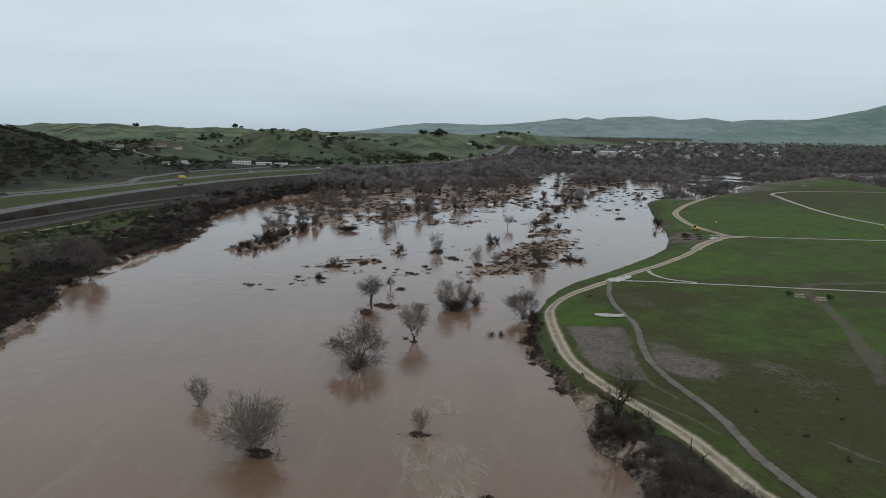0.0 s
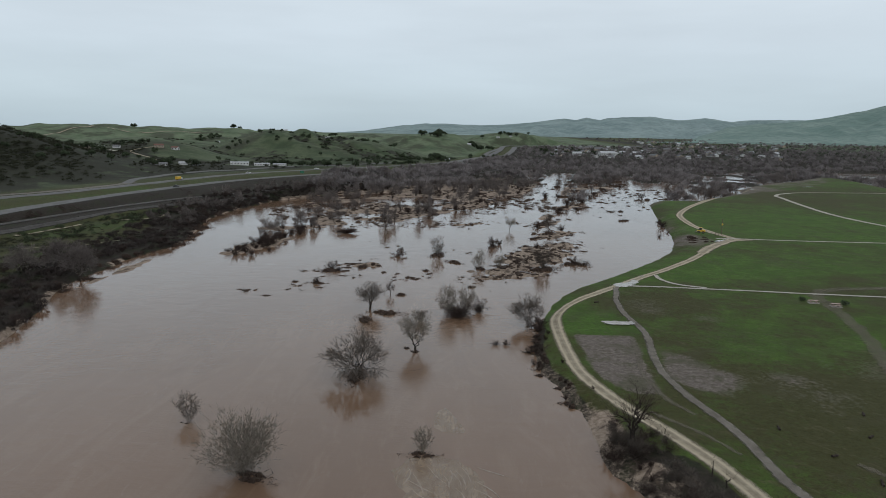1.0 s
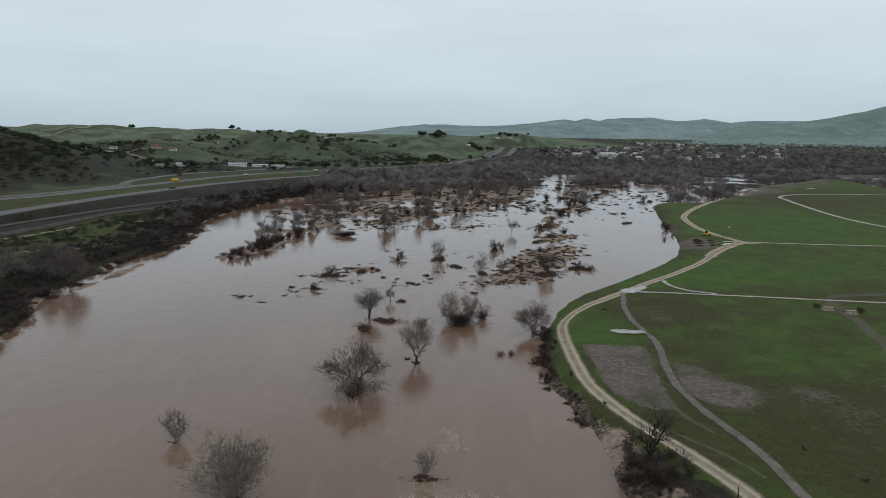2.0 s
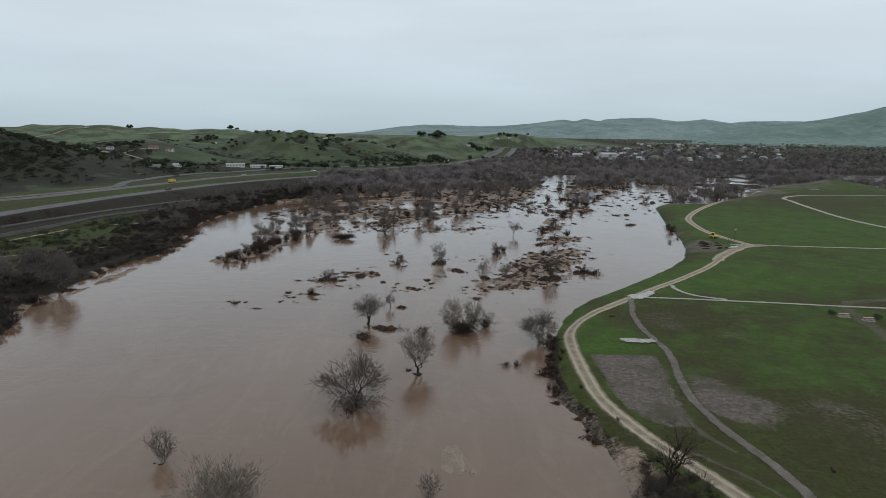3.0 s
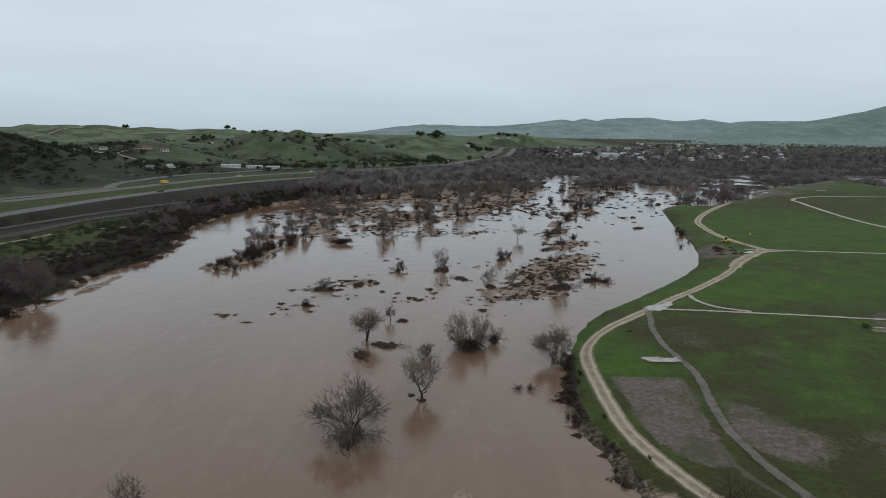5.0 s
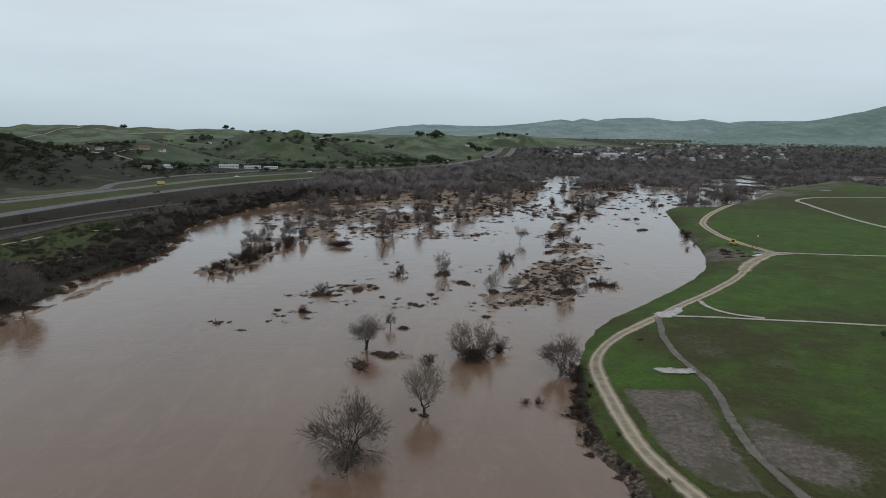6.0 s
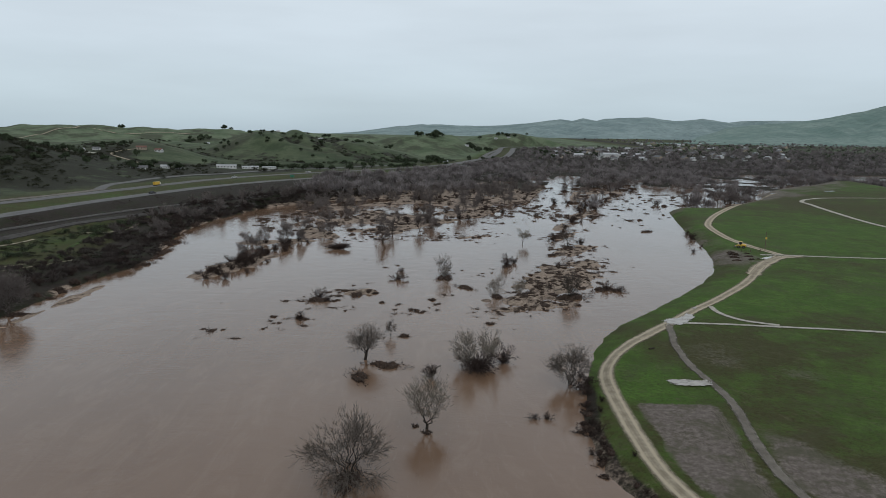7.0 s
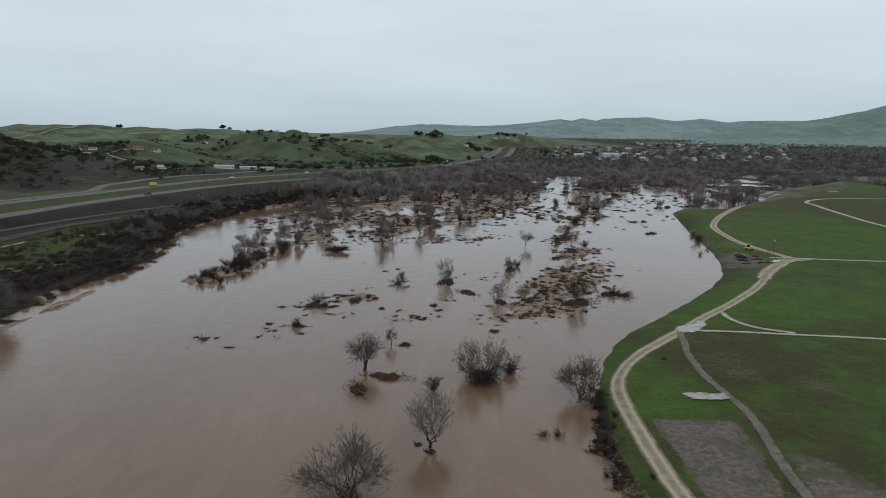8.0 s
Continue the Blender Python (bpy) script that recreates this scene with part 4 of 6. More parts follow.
river_tree(16, -2.8, 92.4, 5.2, 3.8, "slim pale bare willow on a flooded shoal", 0, limbs=11, tips=650, sprays=8, fine=0.011, **CLUMP)
river_tree(17, 1.4, 164.4, 9.6, 7.6, "tall pale bare willow fan above a dark thicket", 0, limbs=12, tips=900, sprays=8, fine=0.017, **CLUMP)
river_tree(18, 6.4, 167, 8.4, 7.0, "pale bare willow beside a dark thicket", 70, limbs=12, tips=800, sprays=8, fine=0.017, **CLUMP)
river_tree(24, 4.0, 163.6, 4.2, 10.4, "dark matted thicket standing in the river", 0, limbs=20, tips=1300, sprays=10, fine=0.022, name="thicket", **BUSHY)
river_tree(25, 9.8, 167.5, 5.2, 6.0, "dark bare bush on the edge of the thicket", 0, limbs=12, tips=600, sprays=10, fine=0.020, name="thicket", **BUSHY)
river_tree(19, 21.0, 156.5, 8.8, 11.0, "bare tree leaning over the river bank", 10, limbs=7, tips=1600, sprays=8, trunk=0.05, low=0.10, thick=0.026, lean=-0.15, fine=0.0135, lobes=0.5, fan=0.4, reach=0.065)
river_tree(20, 26.8, 91.6, 10.6, 8.6, "dark bare tree on the eroded bank", 0, limbs=5, tips=420, sprays=5, trunk=0.24, low=0.3, thick=0.036, mat=TWIG_DARK, bark=BARK_DARK, fine=0.014, lobes=0.5)
river_tree(26, -1.6, 246.8, 8.8, 6.6, "bare bush tree on a debris-covered bar", 0, sprays=8, limbs=8, tips=600, trunk=0.0, low=0.1, thick=0.016, fine=0.022, fan=0.5)
river_tree(27, 12.9, 222.8, 7.0, 7.0, "pale bare willow on a sand bar", 0, sprays=8, limbs=9, tips=520, fine=0.020, **CLUMP)
river_tree(28, 20.0, 225, 6.0, 5.6, "pale bare willow on a sand bar", 50, sprays=8, limbs=9, tips=450, fine=0.020, **CLUMP)
river_tree(29, 20.8, 266.4, 6.4, 6.4, "dark bare bush in the current", 0, sprays=9, limbs=9, tips=480, fine=0.024, name="bare_bush", **BUSHY)
river_tree(30, 34.6, 222.9, 9.0, 8.6, "bare bush tree on a debris-strewn bar", 0, sprays=8, limbs=10, tips=700, trunk=0.0, low=0.06, thick=0.016, fine=0.022, fan=0.4)
river_tree(31, 50.0, 306, 11.5, 7.0, "tall thin bare tree on a bar", 0, sprays=7, limbs=4, tips=420, trunk=0.15, low=0.2, thick=0.014, fine=0.022)
river_tree(32, 32.5, 313.9, 7.4, 7.2, "small pale round-headed tree alone in the river", 0, sprays=8, limbs=4, tips=480, trunk=0.22, low=0.3, thick=0.014, mat=TWIG_PALE, fine=0.022, fan=0.7)
river_tree(33, -24.0, 300.5, 9.0, 5.0, "bare leaning tree bent by the flood", 0, limbs=2, tips=160, trunk=0.3, low=0.35, thick=0.020, lean=-0.7, mat=TWIG_DARK, fine=0.03)
river_tree(34, -108.5, 196, 13.0, 14.0, "tall grey bare cottonwood on the river bank", 0, limbs=5, tips=1300, sprays=8, trunk=0.12, low=0.14, thick=0.020, fine=0.022, mat=TWIG_GREY, lobes=0.5)
river_tree(35, -117, 203, 12.0, 13.0, "tall grey bare cottonwood on the river bank", 70, limbs=5, tips=1300, sprays=8, trunk=0.10, low=0.12, thick=0.020, fine=0.022, mat=TWIG_GREY, lobes=0.5)
river_tree(36, -124, 196, 10.0, 12.0, "tall grey bare cottonwood on the river bank", 140, limbs=5, tips=1300, sprays=8, trunk=0.10, low=0.10, thick=0.020, fine=0.022, mat=TWIG_GREY, lobes=0.5)

mat_thicket = river_tree(37, -42.8, 296.6, 3.4, 13.5, "long low mat of russet brush in the current", 4, limbs=26, tips=900, sprays=9, fine=0.034, name="thicket", **BUSHY)
mat_thicket.scale = (1.0, 0.42, 1.0)

# kinds that repeat: bushes, bank scrub, woodland trees
BUSH = [tagged(stand(bare_tree("bare_bush", 200 + k, 2.8, 4.4 + 0.4 * k, "dark leafless riverside bush", limbs=7, tips=190, sprays=8, fine=0.027, **BUSHY), *p), group="riverside bushes")
        for k, p in enumerate([(-78, 249), (-70, 256), (-74, 270), (-69, 300)])]
WOODLAND = [tagged(stand(bare_tree("woodland_tree", 300 + k, 7.6 + 0.6 * k, 10.4, "grey-brown leafless floodplain tree", limbs=5, tips=190, sprays=11, trunk=0.05, low=0.0, thick=0.022,
                                   fine=0.046, bushy=0.35, mat=TWIG_GREY, fan=0.3 + 0.1 * k, reach=0.10), *p), group="floodplain trees") for k, p in enumerate([(-76, 309), (-68, 318), (-52, 335), (-30, 345), (-8, 372)])]
PILES = [tagged(stand(debris("debris_mound", 400 + k, a, b, h, "dark tangled flood debris caught in the river"), *p), group="flood debris")
         for k, (a, b, h, p) in enumerate([(1.2, 0.8, 0.9, (-58, 188)), (1.9, 0.85, 0.7, (-48.7, 181.5)), (1.1, 0.9, 1.2, (-44.6, 199)), (2.1, 1.2, 1.1, (-37.5, 198))])]


def pile(x, y, size=1.0, kind=0, turn=None):
    return again(PILES[kind], x, y, (x * 37 + y * 13) % 360 if turn is None else turn, size)


# single debris mounds and snags, from the near water outward
for x, y, size, kind in [(-57.4, 181, 0.6, 1), (-44.6, 189, 1.0, 0), (-40, 187.8, 0.7, 1), (-42.5, 193.5, 0.7, 3), (-36.7, 216, 1.5, 3), (-31.5, 216, 0.9, 2), (-27, 222.5, 1.2, 3),
                         (-19, 214, 1.0, 2), (-14.5, 212.6, 1.0, 1), (-11, 203, 0.8, 1), (-8.6, 204.6, 0.8, 3), (-6.4, 205.5, 0.6, 1), (-5.3, 218, 1.2, 2), (4.8, 233, 1.4, 3), (9.2, 195, 1.2, 2),
                         (-18.4, 158.8, 1.35, 3), (-14.2, 165, 1.5, 3), (-11.6, 184.6, 1.3, 2), (-16.1, 242.6, 1.1, 2), (-15.8, 256, 1.0, 0),
                         (-5.6, 136.2, 0.95, 2), (-7.4, 138.4, 0.8, 2), (-15.6, 121.4, 1.5, 3), (-39.8, 101, 0.8, 0), (-25.4, 85.0, 1.2, 3), (-2.8, 91.9, 0.9, 3), (6.4, 74.5, 1.0, 2),
                         (2.2, 74.5, 0.5, 2), (-8.4, 116, 0.5, 1), (-6.6, 123, 0.5, 1), (-7.9, 122, 0.4, 0), (-12.9, 104, 0.3, 2), (-15.2, 94.4, 0.4, 1), (99.3, 357, 2.2, 1),
                         (109.6, 401, 1.6, 2), (104, 380, 1.2, 0), (49, 232, 1.4, 3), (0.5, 176, 0.8, 2), (-1.2, 181, 0.7, 1), (19.8, 127.2, 0.7, 1), (21.5, 110.5, 0.6, 1), (34, 201, 0.5, 1),
                         (45, 262, 0.8, 0), (66, 268, 0.8, 0), (-2, 331, 1.6, 1), (-30, 275, 0.7, 1), (-22, 262, 0.6, 0), (-62, 212, 0.6, 1), (-24, 238, 0.7, 0), (150, 478, 2.2, 2)]:
    pile(x, y, size, kind)
rng = random.Random(5)
for cx, cy, a, b, turn, n in [(36, 246, 42, 12, 64, 20), (52, 302, 18, 10, 60, 18), (-26, 226, 7, 4, 20, 6), (-35, 214, 8, 4, -30, 7), (20, 210, 16, 6, 20, 12), (56, 345, 18, 6, 55, 10),
                              (80, 420, 26, 8, 60, 14), (62, 372, 16, 6, 60, 9), (-12, 205, 7, 3, 25, 7), (8, 330, 26, 4, 30, 8), (30, 330, 30, 20, 0, 12), (0, 235, 24, 22, 0, 14),
                              (-5, 345, 30, 10, 40, 16), (-30, 325, 30, 6, 10, 16)]:
    for _ in range(n):
        t, r = rng.uniform(0, 6.283), math.sqrt(rng.random())
        u, v = a * r * math.cos(t), b * r * math.sin(t)
        c, s = math.cos(radians(turn)), math.sin(radians(turn))
        pile(cx + u * c - v * s, cy + u * s + v * c, rng.uniform(0.35, 1.0), rng.randrange(4))
for x, y, size in [(-76, 264, 1.2), (-73, 268, 1.3), (-76, 281, 1.2), (-70, 275, 1.1), (-69, 258, 1.2), (-77, 256, 1.1), (-74, 247, 1.0), (-66, 308, 1.2), (-74, 306, 1.3), (-62, 312, 1.1), (-58, 310, 1.0), (-80, 306, 1.1), (-72, 262, 1.3), (-74, 256, 1.0), (-68, 263, 1.0), (-75, 275, 1.5), (-72, 283, 1.4), (-78, 290, 1.3), (-66, 250, 0.8), (-80, 245, 0.9), (-70, 268, 1.1), (-64, 268, 0.8), (-36.7, 218, 1.5),
                   (-38, 197.5, 1.0), (-34, 216, 0.8), (47, 233, 1.5), (51, 231, 1.1), (58, 315.5, 1.8), (24, 272, 1.5), (11.8, 141.4, 0.6), (14, 141.5, 0.6), (19.6, 135, 0.8), (18.0, 136.5, 0.6),
                   (22.5, 154, 1.1), (23.6, 160, 0.8), (-16.2, 242.8, 1.4), (-16, 255, 0.9), (76, 484, 2.2), (91, 457, 2.0), (148, 487, 2.0), (112, 332, 1.6), (114, 338, 1.3),
                   (116, 348, 1.2), (70, 395, 1.6), (82, 428, 1.8), (73, 402, 1.5), (60, 362, 1.4), (84, 440, 1.8), (97, 452, 1.5), (100, 300, 0.8), (108, 312, 0.7), (38, 262, 1.2), (30, 232, 1.1)]:
    again(BUSH[int(x * 7 + y * 3) % 4], x, y, (x * 53 + y * 17) % 360, size * rng.uniform(0.9, 1.1))
for k in range(20):
    x, y = -75 + 11 * (k / 20) + rng.gauss(0, 2.6), 240 + 3.4 * k + rng.gauss(0, 2)
    again(BUSH[k % 4], x, y, 47 * k, rng.uniform(1.0, 1.7))
for x, y, size in [(-74, 292, 0.7), (-66, 300, 0.75), (-78, 285, 0.6), (-60, 308, 0.7), (-80, 300, 0.95), (-71, 322, 1.0), (-62, 316, 0.7), (-24, 335, 1.0), (-27, 318, 1.1), (-12, 350, 1.0), (-5, 355, 0.9)]:
    again(WOODLAND[int(x + y) % 5], x, y, (x * 53 + y * 17) % 360, size)


def clear_of(x, y):
    """How far a place lies from the open channels."""
    return min(float(to_line(np.array([x]), np.array([y]), line)[0]) - wide * 1.15 for line, wide in CHANNELS)


# woodland on the mud flats
count = 0
while count < 150:
    x, y = rng.uniform(-110, 95), rng.uniform(312, 600)
    if x > -52 and y < 470 and rng.random() < 0.62:
        continue
    if inside(np.array([x]), np.array([y]), FLATS)[0] and clear_of(x, y) > 2 and gz(x, y) > -0.4:
        again(WOODLAND[count % 5], x, y, rng.uniform(0, 360), rng.uniform(0.65, 1.15) * (0.8 if y < 360 else 1.0))
        count += 1
for _ in range(85):
    x, y = rng.uniform(-110, 95), rng.uniform(312, 560)
    if inside(np.array([x]), np.array([y]), FLATS)[0] and clear_of(x, y) > 0:
        again(BUSH[rng.randrange(4)], x, y, rng.uniform(0, 360), rng.uniform(0.9, 1.8))

# flooded trees past the field, the copse at its far end, brush at the bend of the east bank
for x, y, size in [(326, 640, 1.5), (335, 647, 1.6), (319, 648, 1.3), (342, 640, 1.4), (204, 497, 1.0), (212, 508, 1.2), (221, 515, 1.1), (230, 528, 1.2), (238, 540, 1.1), (198, 505, 1.1), (210, 520, 1.2)]:
    again(WOODLAND[int(x + y) % 5], x, y, (x * 53 + y * 17) % 360, size)
for k in range(62):
    x, y = rng.uniform(140, 250), rng.uniform(458, 640)
    if not inside(np.array([x]), np.array([y]), FIELD)[0] and clear_of(x, y) > 0:
        if k % 3:
            again(WOODLAND[k % 5], x, y, rng.uniform(0, 360), rng.uniform(0.6, 1.1))
        else:
            again(BUSH[k % 4], x, y, rng.uniform(0, 360), rng.uniform(1.2, 2.0))
for x, y, size in [(22.4, 152, 0.6), (21.2, 143, 0.5), (20.4, 138, 0.7), (20.8, 130, 0.4), (24.2, 157, 0.7)]:
    again(BUSH[int(x * 10 + y) % 4], x, y, (x * 91 + y * 17) % 360, size)

# the flooded copse between the two far channels, and bushes down its wake
for k, (x, y) in enumerate([(94, 495), (97, 478), (108, 502), (121, 528), (138, 570), (108, 542), (124, 586), (142, 630), (159, 664), (157, 612), (180, 669), (117, 618), (104, 588), (173, 692), (144, 669), (177, 630), (123, 681), (129, 658)]):
    again(WOODLAND[k % 5], x, y, 71 * k, rng.uniform(0.75, 1.1))
    pile(x + rng.gauss(0, 2), y - 3, rng.uniform(1.4, 2.4), 3)
for k, (x, y) in enumerate([(77, 487), (86, 484), (83, 404), (69, 387), (74, 388), (92, 473), (97, 465), (118, 508), (110, 488), (54, 415), (47, 323), (50, 338), (55, 342), (103, 479), (138, 553), (161, 593), (35, 426), (48, 466), (58, 498)]):
    again(BUSH[k % 4], x, y, 47 * k, rng.uniform(1.0, 1.7))
    pile(x + 1, y - 1, rng.uniform(0.8, 1.5), k % 4)
# dark collars of debris round the trees of the bars
for x, y, size in [(-1.6, 246, 1.6), (-0.4, 244.6, 1.1), (12.9, 222, 1.3), (20.4, 224.2, 1.2), (34.6, 222, 1.9), (36.5, 224, 1.3), (20.8, 265.6, 1.3), (50, 305.4, 1.4), (46, 233, 1.6)]:
    pile(x, y, size, 3)
    again(BUSH[int(x + y) % 4], x + 0.8, y + 0.6, 31 * x, 0.42 * size)

# wrack and brush caught along both banks
bank_rng = random.Random(83)
for k in range(30):
    y = 108 + 48 * bank_rng.random()
    pile(float(lateral(y, SHORE_EAST)) + bank_rng.uniform(-1.2, 2.4), y, bank_rng.uniform(0.35, 0.95), k % 4)
for x, y, size in [(19.2, 127.5, 0.75), (18.4, 129.5, 0.6), (20.4, 131, 0.7), (20.8, 135.5, 0.7), (19.6, 138.5, 0.6), (21.6, 146, 0.7), (22.8, 151, 0.9), (23.6, 155, 0.9), (21.6, 112, 0.5), (22.6, 118, 0.45)]:
    again(BUSH[int(10 * x) % 4], x, y, 53 * y, size)
for k in range(36):
    y = 176 + 190 * bank_rng.random()
    pile(float(lateral(y, SHORE_WEST)) + bank_rng.uniform(-4.0, 1.5), y, bank_rng.uniform(0.7, 1.8), k % 4)

# scrub along the west bank
count = 0
while count < 120:
    y = rng.uniform(70, 500)
    back = 1 + 26 * rng.random() ** 1.3
    x = float(lateral(y, SHORE_WEST)) - back
    if -104 < x < -100 and 200 < y < 240 or (185 < y < 235 and back < 5):
        continue
    if vnoise(x, y, 16, 77, 2) < 0.36 and back > 12:
        continue
    again(BUSH[count % 4], x, y, rng.uniform(0, 360), rng.uniform(0.75, 1.4) * (1.2 if y > 280 else 1.05))
    count += 1
for k in range(46):
    y = rng.uniform(300, 520)
    x = float(lateral(y, SHORE_WEST)) - rng.uniform(3, 26)
    again(WOODLAND[k % 5], x, y, rng.uniform(0, 360), rng.uniform(0.5, 0.85))

# thicket on the east bank: grey twigs over brown earth, and two dead snags
BRUSH = [tagged(stand(bare_tree("bank_brush", 230 + k, 3.4, 5.2, "tangled grey-brown leafless brush on the eroded bank", limbs=10, tips=260, sprays=9, trunk=0.0, low=0.0, thick=0.014, fine=0.012, bushy=0.2, reach=0.11, mat=(TWIG_DARK, TWIG, TWIG)[k],
                                category="shrub"), *p), group="bank brush") for k, p in enumerate([(29.5, 78), (27.0, 93), (31.5, 72)])]
for k, (x, y, size) in enumerate([(24.2, 90, 0.75), (26.6, 89.6, 0.8), (29.4, 90.5, 0.75), (32, 90.5, 0.6), (25.4, 93.5, 0.7), (29.0, 94.2, 0.6), (26.5, 82, 0.55), (31.5, 82, 0.8), (33.6, 78.5, 0.85), (30, 74.5, 1.0), (33.5, 74, 0.9), (35.5, 71, 1.0), (27.5, 70, 0.9),
                                  (33, 67, 1.1), (29, 65, 1.0), (25.3, 95, 0.6), (25.8, 98, 0.45), (31.4, 86.5, 0.6), (36, 76, 0.6)]):
    again(BRUSH[k % 3], x, y, 57 * k, size)
brush_rng = random.Random(61)
for k in range(62):
    if k < 24:
        x, y, kind = brush_rng.uniform(22.8, 33.5), brush_rng.uniform(88.2, 95.5), k % 2
    else:
        y = brush_rng.uniform(62, 84)
        x, kind = brush_rng.uniform(26.0 + max(0.0, 76 - y) * 0.1, 36.4 + max(0.0, 80 - y) * 0.28), 1 + k % 2
    if min(math.hypot(x - 29.2, y - 87.2), math.hypot(x - 32.2, y - 84.6)) > 2.2:
        again(BRUSH[kind], x, y, brush_rng.uniform(0, 360), brush_rng.uniform(0.4, 0.9))
for x, y, turn, high in ((35.3, 84.1, 30, 3.6), (36.3, 81.5, 200, 3.2), (33.2, 96.2, 90, 2.2)):
    stand(bare_tree("dead_snag", int(x * 7), high, 2.6, "crooked dead branch standing on the bank", limbs=2, tips=9, sprays=1, trunk=0.3, low=0.4, thick=0.03, mat=BARK, fine=0.02, bushy=0.6), x, y, turn)
for x, y, size in [(26.5, 113, 0.3), (23.5, 126, 0.35), (22.8, 142, 0.5), (24, 146, 0.5)]:
    again(BUSH[1], x, y, 40, size)


# far floodplain woods and bank scrub, sheets of countless plants
def puff(rnd, n):
    """A small round-headed leafless crown on a few stems."""
    w = Wood()
    squash = rnd.uniform(0.85, 1.15)
    for i in range(n):
        a, up = 2.4 * i + rnd.gauss(0, 0.3), (i + 0.5) / n * 1.35 - 0.35
        r = math.sqrt(max(0.0, 1 - up * up))
        d = Vector((r * math.cos(a), r * math.sin(a), up))
        lobe = 0.82 + 0.18 * math.sin(3 * a + up * 4)
        k = rnd.uniform(0.62, 1.0) * lobe
        tip = Vector((d.x * 0.52 * k, d.y * 0.52 * k, 0.50 + 0.47 * d.z * k * squash))
        foot = tip.lerp(Vector((d.x * 0.06, d.y * 0.06, 0.12)), rnd.uniform(0.35, 0.6))
        w.blade(foot, tip, 0.017, rnd)
    for i in range(4):
        w.twig(Vector((rnd.gauss(0, 0.03), rnd.gauss(0, 0.03), -0.05)), Vector((rnd.gauss(0, 0.2), rnd.gauss(0, 0.2), 0.6)), 0.014)
    return np.array(w.v), np.array(w.f)


def sheet(name, mat, label, category, kinds, spots):
    """Many small plants as one mesh; spots: x, y, height, width."""
    rnd = random.Random(len(spots))
    vs, fs, base = [], [], 0
    for k, (x, y, h, wide) in enumerate(spots):
        v, f = kinds[k % len(kinds)]
        t = rnd.uniform(0, 6.283)
        c, s = math.cos(t) * wide, math.sin(t) * wide
        vs.append(np.stack([v[:, 0] * c - v[:, 1] * s + x, v[:, 0] * s + v[:, 1] * c + y, v[:, 2] * h + max(gz(x, y), -0.2)], -1))
        fs.append(f + base)
        base += len(v)
    return tagged(build(name, np.concatenate(vs).tolist(), np.concatenate(fs).tolist(), mat), label, category, kind="stuff")


rnd = random.Random(9)
spots = []
while len(spots) < 4500:
    y = 450 + 2000 * rnd.random() ** 1.9
    x = rnd.uniform(-100, 0.75 * y + 120)
    if x < float(lateral(y, HIGHWAY)) + 12 or inside(np.array([x]), np.array([y]), FIELD)[0] or clear_of(x, y) < 3:
        continue
    if (y < 900 and vnoise(x, y, 60, 81, 3) < (0.44 if y < 660 else 0.25)) or (y > 1060 and rnd.random() < (0.4 if y < 1450 else 0.72)) or any(math.hypot((x - a) / c, (y - b + 25) / (e + 45)) < 1 for a, b, c, e in POOLS[3:]) or (y < 900 and x > 110 and gz(x, y) < -0.05 and rnd.random() < 0.75) or (x < 90 and y < 545 + 0.6 * x):
        continue
    h = rnd.uniform(4.5, 11.0)
    spots.append((x, y, h, h * rnd.uniform(0.9, 1.4)))
sheet("far_woods", WOODS, "grey-brown leafless woods over the flooded valley floor", "woods", [puff(rnd, 130) for _ in range(8)], spots)
spots = []
while len(spots) < 1300:
    y = rnd.uniform(110, 520)
    back = 0.5 + 30 * rnd.random() ** 1.25
    x = float(lateral(y, SHORE_WEST)) - back
    if (185 < y < 238 and back < 4.5) or (vnoise(x, y, 16, 77, 2) < 0.38 and back > 12):
        continue
    h = rnd.uniform(1.0, 3.2)
    spots.append((x, y, h, h * rnd.uniform(1.3, 2.0)))
sheet("bank_scrub", TWIG_BANK, "dark leafless scrub matting the river bank", "scrub", [puff(rnd, 120) for _ in range(7)], spots)
for _ in range(22):
    y = rnd.uniform(64, 104)
    again(BUSH[rnd.randrange(4)], float(lateral(y, SHORE_EAST)) + rnd.uniform(0.8, 7), y, rnd.uniform(0, 360), rnd.uniform(0.3, 0.6))

def clod(rnd):
    """A small lump of caught debris with a few twigs."""
    bm = bmesh.new()
    bmesh.ops.create_icosphere(bm, subdivisions=1, radius=1)
    shift = Vector((rnd.uniform(0, 50), rnd.uniform(0, 50), 0))
    v = [tuple(Vector((q.co.x * 0.5, q.co.y * 0.30, max(q.co.z, -0.4) * 0.36)) * (1 + 0.9 * noise.noise(q.co * 2 + shift))) for q in bm.verts]
    f = [tuple(p.index for p in q.verts) for q in bm.faces]
    bm.free()
    w = Wood()
    for _ in range(20):
        p = Vector((rnd.gauss(0, 0.24), rnd.gauss(0, 0.16), 0.05))
        w.twig(p, p + Vector((rnd.gauss(0, 0.4), rnd.gauss(0, 0.3), rnd.uniform(0.05, 0.6))), 0.03)
    return np.array(v + w.v), np.array(f + [tuple(i + len(v) for i in q) for q in w.f])


# the river's countless small snags, thickest over the bars and along their wakes
spots = []
